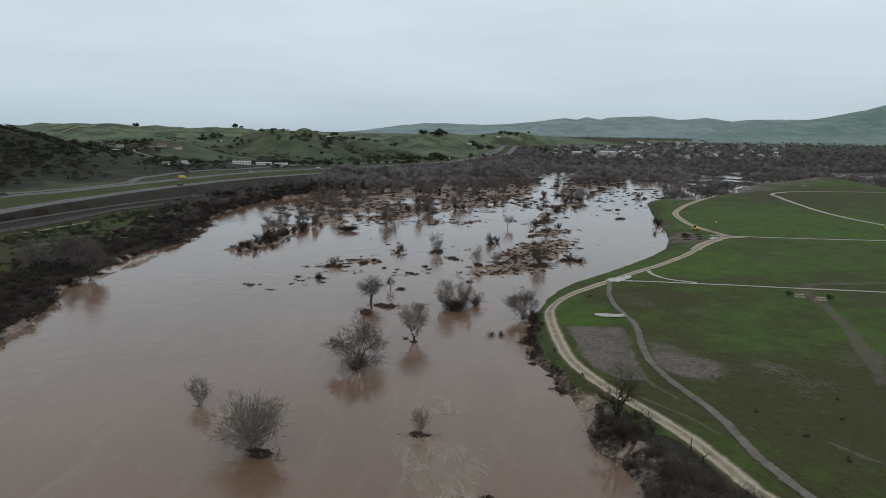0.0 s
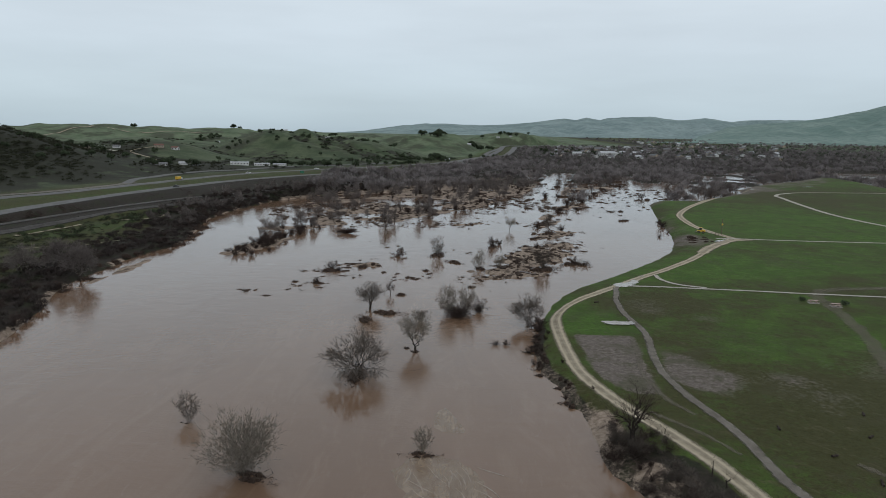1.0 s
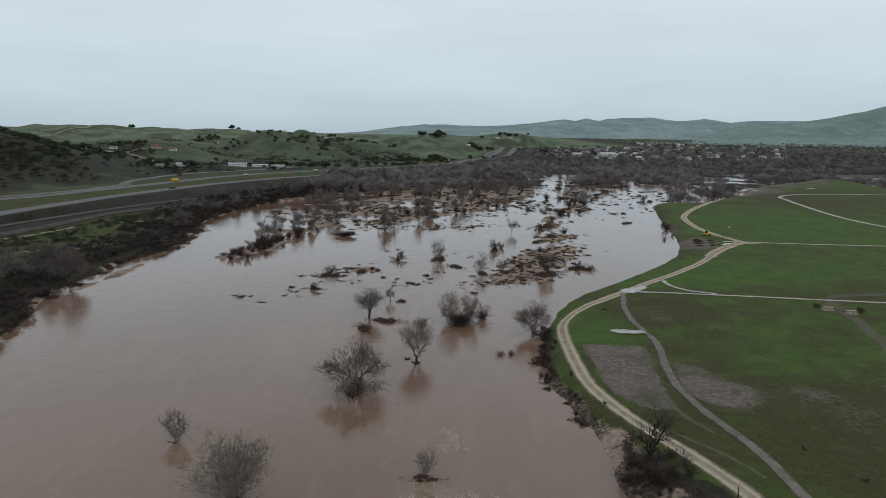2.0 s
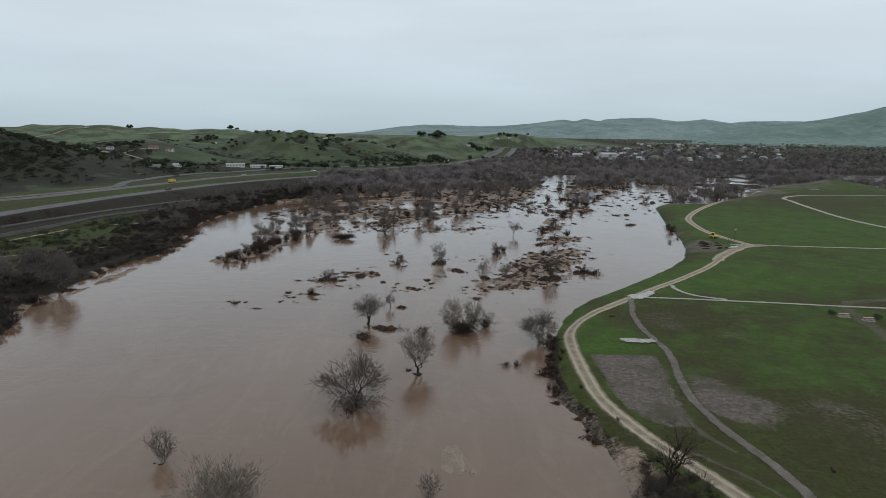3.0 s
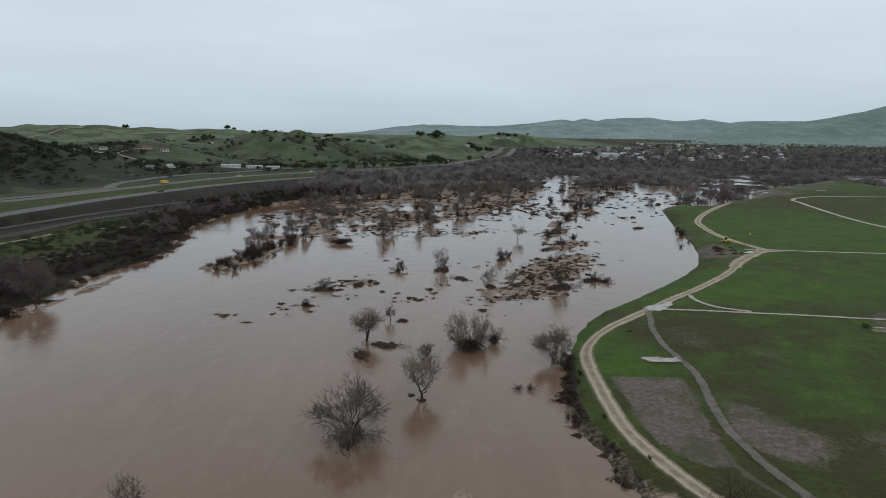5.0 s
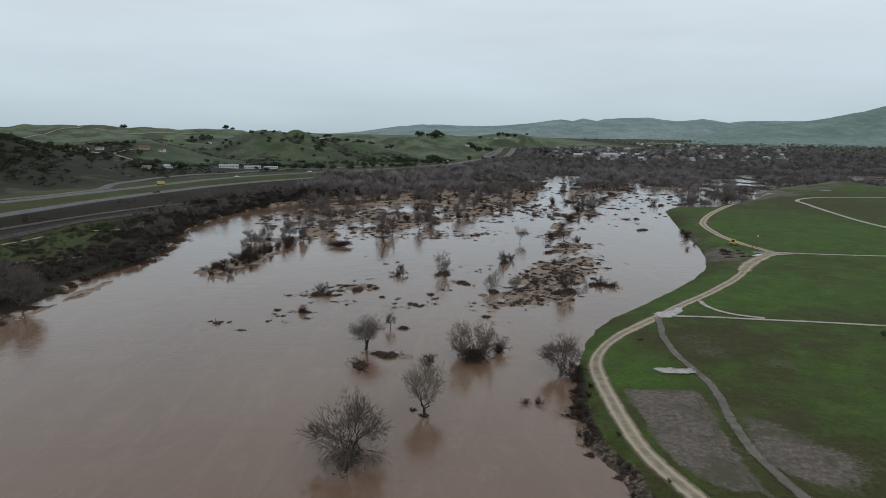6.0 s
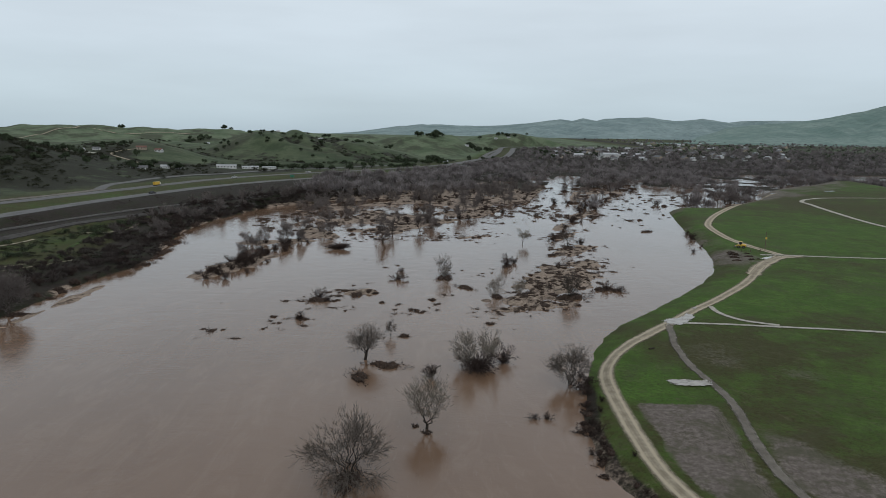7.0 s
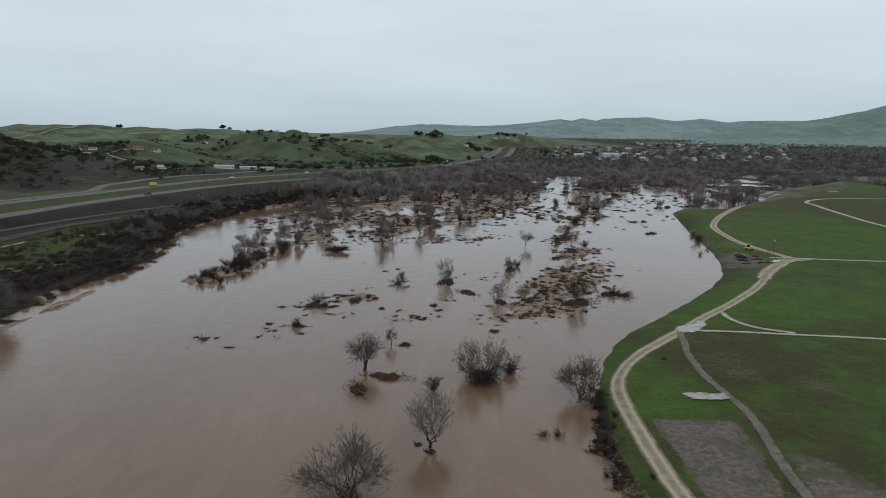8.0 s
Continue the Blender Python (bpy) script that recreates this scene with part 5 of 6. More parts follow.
for cx, cy, a, b, turn, n in [(40, 252, 40, 14, 64, 190), (30, 232, 30, 9, 64, 60), (54, 304, 20, 11, 60, 60), (-26, 226, 10, 6, 20, 14), (-36, 212, 12, 6, -30, 16), (22, 210, 20, 8, 20, 36), (58, 348, 24, 8, 55, 40),
                              (80, 420, 34, 12, 60, 50), (-12, 205, 10, 4, 25, 14), (8, 330, 30, 6, 30, 40), (30, 330, 36, 22, 0, 40), (0, 240, 34, 30, 0, 40), (-5, 345, 36, 14, 40, 60),
                              (-30, 325, 34, 10, 10, 50), (-45, 192, 14, 8, 30, 12), (110, 420, 24, 60, -20, 20), (-50, 380, 50, 50, 0, 330), (30, 430, 40, 60, -30, 220), (-30, 500, 60, 60, 0, 160), (60, 560, 40, 90, -20, 160), (150, 520, 40, 60, -30, 90)]:
    for _ in range(n):
        t, r = rnd.uniform(0, 6.283), math.sqrt(rnd.random())
        u, v = a * r * math.cos(t), b * r * math.sin(t)
        c, s = math.cos(radians(turn)), math.sin(radians(turn))
        h = rnd.uniform(0.4, 1.5) ** 1.2 * (1.7 if cy > 370 else 1.0)
        spots.append((cx + u * c - v * s, cy + u * s + v * c, h * 0.9, h * rnd.uniform(1.0, 2.4)))
sheet("river_snags", DEBRIS, "countless small dark snags and clods in the shallows", "debris", [clod(rnd) for _ in range(8)], spots)



# ---- evergreens of the hills ----
def leafy(name, seed, high, wide, label, stem=0.25, tufts=240, category="tree", mat=LEAF):
    """An evergreen oak or bush: trunk with limbs and a ragged crown of small leaf sprays with gaps."""
    rng = random.Random(seed)
    wood, leaves = Wood(), Wood()
    foot = Vector((0, 0, -0.4))
    hubs = []
    for k in range(7):
        a = 2.4 * k + rng.uniform(-0.4, 0.4)
        hubs.append((Vector((math.cos(a) * wide * rng.uniform(0.12, 0.34), math.sin(a) * wide * rng.uniform(0.12, 0.34), high * rng.uniform(stem + 0.2, 0.78))), rng.uniform(0.16, 0.28)))
    top = Vector((rng.gauss(0, 0.1), rng.gauss(0, 0.1), high * stem))
    wood.tube([foot, top], [high * 0.05, high * 0.035], 6)
    for h, _ in hubs:
        wood.tube([top, top.lerp(h, 0.5) + Vector((0, 0, -0.05 * high)), h], [high * 0.025, high * 0.018, high * 0.008], 4)
    for _ in range(tufts):
        h, size = hubs[rng.randrange(7)]
        d = Vector((rng.gauss(0, 1), rng.gauss(0, 1), rng.gauss(0.2, 0.8))).normalized()
        p = h + d * size * wide * rng.uniform(0.35, 1.08)
        s = wide * rng.uniform(0.03, 0.062)
        u = off_axis(rng, d, 1.2) * s
        v = d.cross(u).normalized() * s
        i = len(leaves.v)
        leaves.v += [tuple(p - u), tuple(p + v * 0.8 + d * s * 0.5), tuple(p + u), tuple(p - v * 0.8 - d * s * 0.3)]
        leaves.f += [(i, i + 1, i + 2, i + 3)]
    thing = new(name)
    build("trunk", wood.v, wood.f, BARK, thing)
    build("crown", leaves.v, leaves.f, mat, thing)
    return tagged(thing, label, category)


OAK = [tagged(stand(leafy("oak_tree", 500 + k, 6.5, 8.0 + k, "dark green evergreen oak on a grassy hill", tufts=520), *p), group="hill oaks")
       for k, p in enumerate([(-262, 640), (-300, 690), (-250, 600)])]
SHRUB = [tagged(stand(leafy("green_bush", 520 + k, 2.0, 3.6, "low dark green bush", 0.05, 170, "shrub"), *p), group="green bushes") for k, p in enumerate([(-150, 300), (-158, 310)])]


def oak(x, y, size=1.0):
    return again(OAK[int(abs(x) + y) % 3], x, y, (x * 31 + y * 7) % 360, size)


rng = random.Random(21)
# clusters of oaks: x, y, spread across, spread along, count, size
for cx, cy, sx, sy, n, size in [(-150, 690, 60, 10, 22, 0.9), (-60, 760, 40, 14, 14, 0.9), (-30, 850, 30, 10, 12, 1.0), (-300, 640, 24, 12, 6, 0.8), (-250, 605, 22, 14, 12, 0.9),
                                (-375, 690, 40, 30, 16, 1.1), (-440, 640, 60, 50, 12, 0.9), (-350, 560, 60, 50, 14, 0.9), (-160, 860, 60, 50, 16, 0.8), (-120, 960, 40, 30, 14, 1.0),
                                (-340, 755, 30, 20, 8, 0.8), (-15, 1215, 30, 12, 12, 1.5), (70, 1240, 30, 14, 12, 1.4), (-480, 1300, 60, 30, 14, 1.2), (-690, 1480, 10, 6, 3, 1.4), (-465, 1500, 16, 6, 6, 1.3),
                                (-250, 900, 60, 50, 16, 0.8), (-420, 1150, 80, 60, 14, 1.0), (150, 1560, 50, 20, 10, 1.4), (-560, 760, 60, 50, 6, 1.1), (60, 1020, 30, 40, 10, 0.9),
                                (-5, 905, 22, 12, 7, 1.3), (230, 1180, 60, 60, 14, 1.1), (400, 1300, 120, 80, 12, 1.1)]:
    for _ in range(n):
        oak(cx + rng.gauss(0, sx * 0.6), cy + rng.gauss(0, sy * 0.6), size * rng.uniform(0.6, 1.15))
for _ in range(70):
    y = rng.uniform(225, 420)
    x = float(lateral(y, SERVICE)) + rng.uniform(4, 30)
    if x < float(lateral(y, SHORE_WEST)) - 14:
        again(SHRUB[rng.randrange(2)], x, y, rng.uniform(0, 360), rng.uniform(0.5, 1.1))



def leaf_clump(rnd, n):
    """A low evergreen bush as a ragged dome of small leaf sprays."""
    v, f = [], []
    lobes = [Vector((rnd.gauss(0, 0.2), rnd.gauss(0, 0.2), rnd.uniform(0.1, 0.45))) for _ in range(4)]
    for i in range(n):
        d = Vector((rnd.gauss(0, 1), rnd.gauss(0, 1), abs(rnd.gauss(0.3, 0.8)))).normalized()
        p = lobes[i % 4] + Vector((d.x * 0.32, d.y * 0.32, d.z * 0.5)) * rnd.uniform(0.5, 1.0)
        s = rnd.uniform(0.05, 0.10)
        u = off_axis(rnd, d, 1.3) * s
        w = d.cross(u).normalized() * s
        v += [tuple(p - u), tuple(p + u), tuple(p + w * 1.4 + d * s * 0.6)]
        f.append((3 * i, 3 * i + 1, 3 * i + 2))
    return np.array(v), np.array(f)


rnd = random.Random(14)
spots = []
while len(spots) < 950:
    y = rnd.uniform(150, 470)
    x = rnd.uniform(float(lateral(y, SERVICE)) + 4, float(lateral(y, SHORE_WEST)) - 8)
    if vnoise(x, y, 14, 83, 3) > 0.47:
        h = rnd.uniform(0.5, 1.5)
        spots.append((x, y, h, h * rnd.uniform(1.6, 3.0)))
sheet("terrace_scrub", BRUSH_LEAF, "low dark green scrub in patches on the river terrace", "scrub", [leaf_clump(rnd, 90) for _ in range(5)], spots)
spots = []
while len(spots) < 2200:
    y = rnd.uniform(340, 1100)
    x = rnd.uniform(-0.75 * y, 40)
    c = float(brush_cover(x, y))
    if rnd.random() < c * c * (1.2 if y < 640 else 0.9):
        h = rnd.uniform(1.2, 3.8)
        spots.append((x, y, h, h * rnd.uniform(1.2, 2.0)))
sheet("hill_brush", BRUSH_LEAF, "dark green brush in patches on the hillsides", "brush", [leaf_clump(rnd, 110) for _ in range(5)], spots)
# the dark hedge at the foot of the hills and tufts on the slope below the highway
hedge = smooth_line([(-214, 690), (-165, 728), (-112, 775), (-60, 830), (-20, 890), (20, 960)], 1.6)
spots = [(p[0] + rnd.gauss(0, 3.5), p[1] + rnd.gauss(0, 3.5), h, h * rnd.uniform(1.2, 1.8)) for p in hedge if rnd.random() < 0.8 for h in [rnd.uniform(1.8, 4.6)]]
sheet("hedgerow", LEAF, "dark evergreen hedgerow at the foot of the hills", "hedge", [leaf_clump(rnd, 80) for _ in range(5)], spots)
spots = []
while len(spots) < 420:
    y = rnd.uniform(210, 560)
    a, b = float(lateral(y, RAIL)) - 4, float(lateral(y, HIGHWAY)) + 7
    x = rnd.uniform(b, a) if a > b else b
    if a > b and vnoise(x, y, 11, 79, 3) > 0.48:
        h = rnd.uniform(0.3, 0.9)
        spots.append((x, y, h, h * rnd.uniform(2.0, 3.4)))
sheet("slope_tufts", TWIG_DARK, "low dry brush on the slope below the highway", "scrub", [leaf_clump(rnd, 60) for _ in range(4)], spots)
spots = []
while len(spots) < 700:
    y = rnd.uniform(1050, 1900)
    x = rnd.uniform(0.14, 0.7) * y
    if x > float(lateral(y, HIGHWAY)) + 15:
        h = rnd.uniform(3, 8)
        spots.append((x, y, h, h * rnd.uniform(0.8, 1.2)))
sheet("town_trees", LEAF, "dark evergreen trees among the town's houses", "trees", [leaf_clump(rnd, 90) for _ in range(5)], spots)

# ---- houses, barns and the far town ----
WALL_WHITE = speckled("white_siding", (0.48, 0.48, 0.47), (0.62, 0.62, 0.61), 0.6, 0.8, 0.1)
WALL_TAN = speckled("tan_stucco", (0.32, 0.27, 0.21), (0.42, 0.36, 0.29), 0.6, 0.9, 0.2)
WALL_GREY = speckled("grey_siding", (0.22, 0.23, 0.24), (0.32, 0.33, 0.34), 0.6, 0.85, 0.1)
ROOF_GREY = speckled("grey_shingles", (0.10, 0.10, 0.105), (0.17, 0.17, 0.175), 1.2, 0.9, 0.4)
ROOF_PALE = speckled("pale_metal_roof", (0.28, 0.29, 0.30), (0.42, 0.43, 0.44), 0.5, 0.55, 0.1)
ROOF_RED = speckled("terracotta_tiles", (0.12, 0.062, 0.048), (0.18, 0.095, 0.074), 1.2, 0.85, 0.4)
GLASS = speckled("dark_window_glass", (0.02, 0.025, 0.03), (0.035, 0.04, 0.045), 0.5, 0.08, 0.0, 0.5)


def house(name, long, wide, high, wall, roof, label, rise=0.3, category="house"):
    thing = new(name)
    bm = bmesh.new()
    a, b, r = long / 2, wide / 2, high + wide * rise
    pts = [(-b, 0), (b, 0), (b, high), (0, r), (-b, high)]
    ends = [[bm.verts.new((x, y, z - (0.6 if z == 0 else 0))) for y, z in pts] for x in (-a, a)]
    bm.faces.new(ends[0])
    bm.faces.new(ends[1][::-1])
    for k in range(5):
        bm.faces.new((ends[0][k], ends[1][k], ends[1][(k + 1) % 5], ends[0][(k + 1) % 5]))
    bmesh.ops.recalc_face_normals(bm, faces=bm.faces)
    part("wall", bm, wall, thing)
    for side in (-1, 1):
        bm = bmesh.new()
        box(bm, 0, 0, 0, long + 0.9, math.hypot(b + 0.5, (b + 0.5) * 2 * rise), 0.16)
        bmesh.ops.transform(bm, matrix=Matrix.Translation((0, side * (b + 0.5) / 2, r + 0.1 - (b + 0.5) * rise)) @ Matrix.Rotation(-side * math.atan(2 * rise), 4, "X"), verts=bm.verts)
        part("roof", bm, roof, thing)
    count = max(2, int(long / 3.5))
    for side in (-1, 1):
        for k in range(count):
            bm = bmesh.new()
            x = -a + long * (k + 0.5) / count
            box(bm, x, side * (b + 0.02), high * 0.55, 1.2, 0.08, 1.1)
            part("window", bm, GLASS, thing)
    bm = bmesh.new()
    box(bm, a + 0.02, 0, 1.0, 0.08, 0.95, 2.05)
    part("door", bm, GLASS, thing)
    return tagged(thing, label, category)


HOMES = [tagged(stand(house("house", *spec), *p), group="town houses") for spec, p in [
    ((14, 9, 3.2, WALL_WHITE, ROOF_GREY, "single-storey white house with a grey roof"), (250, 1190)),
    ((16, 10, 5.2, WALL_TAN, ROOF_GREY, "two-storey tan house with a grey roof"), (300, 1260)),
    ((13, 9, 3.2, WALL_GREY, ROOF_PALE, "small grey house with a pale metal roof"), (340, 1150)),
    ((15, 9, 3.4, WALL_WHITE, ROOF_PALE, "white house with a pale roof"), (230, 1120))]]
LONG_HOME = [tagged(stand(house("mobile_home", 22, 6.5, 3.2, WALL_WHITE, ROOF_PALE, "long low white mobile home", 0.16), -203, 662, 15, 0.8), group="mobile homes")]
for x, y, turn, s in [(-184, 674, 20, 0.7), (-168, 682, 25, 0.6)]:
    again(LONG_HOME[0], x, y, turn, s)
stand(house("villa", 12, 7, 2.6, WALL_TAN, ROOF_RED, "hill villa with a red tile roof", 0.25), -309, 722, 30, 0.8)
stand(house("villa", 7, 5, 2.3, WALL_WHITE, ROOF_RED, "white hill cottage with a red tile roof", 0.25), -292, 724, -10)
stand(house("barn", 26, 15, 5.5, WALL_WHITE, ROOF_PALE, "large white barn with a pale metal roof", 0.16, "barn"), 280, 1115, 8)
stand(house("barn", 13, 8, 3.6, WALL_TAN, ROOF_PALE, "tan farm barn with a metal roof", 0.2, "barn"), -374, 690, 20)
for x, y, k, turn in [(-360, 700, 3, 60), (-348, 708, 0, 10), (-250, 592, 0, 20), (-262, 603, 2, 70), (-240, 612, 3, 15), (-230, 617, 2, 30), (-484, 1255, 0, 10), (-470, 1258, 3, 30), (-425, 1252, 3, 0),
                      (-520, 742, 1, 20), (-532, 750, 0, 50), (-168, 975, 2, 0), (-152, 985, 1, 10), (-138, 992, 3, 0), (-124, 1000, 0, 20), (-112, 1004, 1, 0), (-14, 915, 0, 20), (8, 922, 2, 5),
                      (-340, 1440, 3, 0), (-310, 1450, 1, 0), (50, 1215, 3, 0), (130, 1530, 3, 10), (160, 1540, 0, 0)]:
    again(HOMES[k], x, y, turn, 0.5)
rng = random.Random(33)
for k in range(140):
    y = 1080 + 900 * rng.random() ** 1.5
    x = rng.uniform(0.17, 0.52) * y if rng.random() < 0.7 else rng.uniform(0.17, 0.33) * y
    if x > float(lateral(y, HIGHWAY)) + 25:
        again(HOMES[rng.choice((0, 0, 1, 2, 3, 3))], x, y, rng.uniform(-30, 30) + rng.choice((0, 90)), rng.uniform(0.5, 0.9))

# ---- highway traffic ----
PAINT_YELLOW = speckled("yellow_paint", (0.55, 0.33, 0.03), (0.62, 0.40, 0.05), 1.5, 0.45, 0.05, 0.5)
PAINT_WHITE = speckled("white_car_paint", (0.58, 0.58, 0.58), (0.66, 0.66, 0.66), 1.5, 0.35, 0.02, 0.5)
PAINT_DARK = speckled("dark_car_paint", (0.02, 0.02, 0.022), (0.035, 0.035, 0.04), 1.5, 0.3, 0.02, 0.5)
RUBBER = speckled("black_rubber", (0.015, 0.015, 0.015), (0.03, 0.03, 0.03), 3, 0.9, 0.2)
STEEL = speckled("dull_steel", (0.16, 0.15, 0.14), (0.26, 0.25, 0.24), 2, 0.5, 0.2, 0.5, 0.0, 0.7)
TIMBER = speckled("weathered_timber", (0.09, 0.07, 0.05), (0.15, 0.12, 0.09), 3, 0.9, 0.4)
CONCRETE = speckled("pinkish_concrete", (0.30, 0.22, 0.19), (0.42, 0.33, 0.29), 2, 0.85, 0.3)


def wheels(thing, spots, r, w):
    for x, y in spots:
        bm = bmesh.new()
        rod(bm, (x, y - w / 2, r), (x, y + w / 2, r), r, sides=14)
        tyre = part("wheel", bm, RUBBER, thing)
        bm = bmesh.new()
        rod(bm, (x, y - w / 2 - 0.01, r), (x, y + w / 2 + 0.01, r), r * 0.55, sides=10)
        part("rim", bm, STEEL, tyre)


def car(name, paint, label):
    thing = new(name)
    bm = bmesh.new()
    box(bm, 0, 0, 0.72, 4.5, 1.8, 0.7, 0.12)
    part("body", bm, paint, thing)
    bm = bmesh.new()
    box(bm, -0.2, 0, 1.25, 2.4, 1.55, 0.55, 0.2)
    part("cabin", bm, GLASS, thing)
    bm = bmesh.new()
    box(bm, -0.25, 0, 1.53, 1.7, 1.35, 0.06, 0.02)
    part("roof", bm, paint, thing)
    wheels(thing, [(1.4, 0.8), (1.4, -0.8), (-1.4, 0.8), (-1.4, -0.8)], 0.33, 0.24)
    return tagged(thing, label, "car")


def on_road(thing, line, y, side):
    ahead = math.atan2(5, float(lateral(y + 5, line)) - float(lateral(y, line)))
    x = float(lateral(y, line)) + side
    thing.location = (x, y, gz(x, y) + 0.3)
    thing.rotation_euler = (0, 0, ahead)
    return thing


on_road(car("car", PAINT_DARK, "dark saloon car on the highway"), HIGHWAY, 428, 1.8)
on_road(car("car", PAINT_DARK, "dark saloon car on the highway"), HIGHWAY_FAR, 338, -1.8)
on_road(car("car", PAINT_WHITE, "white saloon car on the highway"), HIGHWAY_FAR, 560, 1.8)
on_road(car("car", PAINT_WHITE, "white saloon car on the highway"), HIGHWAY_FAR, 640, -1.8)
on_road(car("car", PAINT_DARK, "dark saloon car on the highway"), HIGHWAY, 690, 1.8)
on_road(car("car", PAINT_WHITE, "white saloon car on the highway"), HIGHWAY, 800, -1.8)
truck = new("box_truck")
bm = bmesh.new()
box(bm, -1.2, 0, 2.2, 7.0, 2.5, 2.6, 0.06)
part("cargo_box", bm, PAINT_YELLOW, truck)
bm = bmesh.new()
box(bm, 3.4, 0, 1.6, 2.0, 2.3, 1.9, 0.2)
cab = part("cab", bm, PAINT_WHITE, truck)
bm = bmesh.new()
box(bm, 4.38, 0, 1.95, 0.06, 1.9, 0.7, 0.02)
part("windscreen", bm, GLASS, cab)
bm = bmesh.new()
box(bm, 0, 0, 0.75, 9.0, 1.2, 0.3, 0.04)
part("chassis", bm, RUBBER, truck)
wheels(truck, [(3.3, 1.05), (3.3, -1.05), (-2.6, 1.05), (-2.6, -1.05), (-3.7, 1.05), (-3.7, -1.05)], 0.5, 0.32)
on_road(tagged(truck, "yellow box truck on the highway", "truck"), HIGHWAY_FAR, 476, 1.8)
truck.scale = (0.68, 0.72, 0.72)

# highway sign
sign = new("road_sign")
for y in (-1.2, 1.2):
    bm = bmesh.new()
    rod(bm, (0, y, -0.5), (0, y, 4.6), 0.08)
    part("post", bm, STEEL, sign)
bm = bmesh.new()
box(bm, 0.1, 0, 3.6, 0.06, 4.6, 2.0, 0.02)
part("panel", bm, speckled("green_sign_face", (0.03, 0.16, 0.09), (0.04, 0.19, 0.11), 1, 0.5, 0.02), sign)
tagged(stand(sign, -118, 556, 60), "green highway sign on two steel posts", "sign")

# railway rails and sleepers
railway = new("railway_track")
line = smooth_line([p for p in RAIL if 150 <= p[1] <= 560], 3.0)
tang = np.gradient(line, axis=0)
tang /= np.linalg.norm(tang, axis=1)[:, None]
for off in (-0.75, 0.75):
    vs, fs = [], []
    for k, (p, d) in enumerate(zip(line, tang)):
        z = gz(*p) + 0.42
        for u, h in ((-0.07, -0.12), (-0.07, 0.10), (0.07, 0.10), (0.07, -0.12)):
            vs.append((p[0] + d[1] * (off + u), p[1] - d[0] * (off + u), z + h))
        if k:
            b = 4 * k
            fs += [(b - 4 + c, b - 4 + (c + 1) % 4, b + (c + 1) % 4, b + c) for c in range(4)]
    build("rail", vs, fs, STEEL, railway)
tagged(railway, "single railway track on grey ballast", "railway")
sleeper_mesh = None
for k in range(0, len(line), 2):
    p, d = line[k], tang[k]
    if sleeper_mesh is None:
        bm = bmesh.new()
        box(bm, 0, 0, 0, 2.5, 0.28, 0.16)
        first = part("sleeper", bm, TIMBER, railway)
        sleeper_mesh = first.data
    else:
        first = new("sleeper", sleeper_mesh)
        first.parent = railway
    first.location = (p[0], p[1], gz(*p) + 0.31)
    first.rotation_euler = (0, 0, math.atan2(-d[0], d[1]))


# ---- the field: tables, pole, loader, posts, puddles ----
def picnic_table(name):
    thing = new(name)
    bm = bmesh.new()
    box(bm, 0, 0, 0.76, 2.4, 0.8, 0.08, 0.03)
    part("tabletop", bm, CONCRETE, thing)
    for side in (-1, 1):
        bm = bmesh.new()
        box(bm, 0, side * 0.75, 0.45, 2.4, 0.3, 0.07, 0.02)
        part("bench", bm, CONCRETE, thing)
    for x in (-0.75, 0.75):
        bm = bmesh.new()
        box(bm, x, 0, 0.36, 0.18, 0.5, 0.72, 0.02)
        box(bm, x, 0, 0.36, 0.14, 1.7, 0.1, 0.02)
        part("leg", bm, CONCRETE, thing)
    bm = bmesh.new()
    box(bm, 0, 0, 0.03, 2.7, 2.1, 0.1, 0.03)
    part("slab", bm, ROAD_SLAB, thing, "pale concrete slab")
    return tagged(thing, "pinkish concrete picnic table with two benches", "picnic table", "picnic tables")


ROAD_SLAB = speckled("pale_concrete", (0.26, 0.24, 0.21), (0.34, 0.32, 0.29), 1.5, 0.9, 0.3)
table = stand(picnic_table("picnic_table"), 99.8, 174.6, -6)
again(table, 103.8, 171.2, -6)
for x, y, s in [(97.6, 176.6, 0.65), (98.6, 177.2, 0.5), (106.7, 172.6, 0.75), (107.6, 173.2, 0.55)]:
    again(SHRUB[0], x, y, x * 40, s)

pole = new("utility_pole")
bm = bmesh.new()
rod(bm, (0, 0, -0.6), (0, 0, 7.2), 0.16, 0.11, 10)
part("post", bm, TIMBER, pole)
bm = bmesh.new()
box(bm, 0, -0.22, 4.8, 0.55, 0.3, 0.8, 0.05)
part("meter_box", bm, PAINT_YELLOW, pole, "yellow box on the pole")
tagged(stand(pole, 124.8, 291.6), "dark timber pole with a yellow box", "pole")
pole_far = copy_thing(pole, pose(196, 283, gz(196, 283)))
tagged(pole_far, "dark timber pole at the edge of the field", "pole")
for k, (x, y) in enumerate([(120.4, 287.5), (121.6, 288.6), (117.2, 287.6), (114.0, 288.2), (122.8, 289.8)]):
    bm = bmesh.new()
    rod(bm, (0, 0, -0.3), (0, 0, 1.9 if k < 2 else 1.3), 0.09, 0.08, 8)
    post = part("fence_post", bm, TIMBER)
    post.location = (x, y, gz(x, y))
    tagged(post, "weathered timber fence post beside the track", "post", "fence posts")

loader = new("wheel_loader")
bm = bmesh.new()
box(bm, -1.1, 0, 1.45, 2.4, 1.7, 1.1, 0.15)
part("engine_hood", bm, PAINT_YELLOW, loader)
bm = bmesh.new()
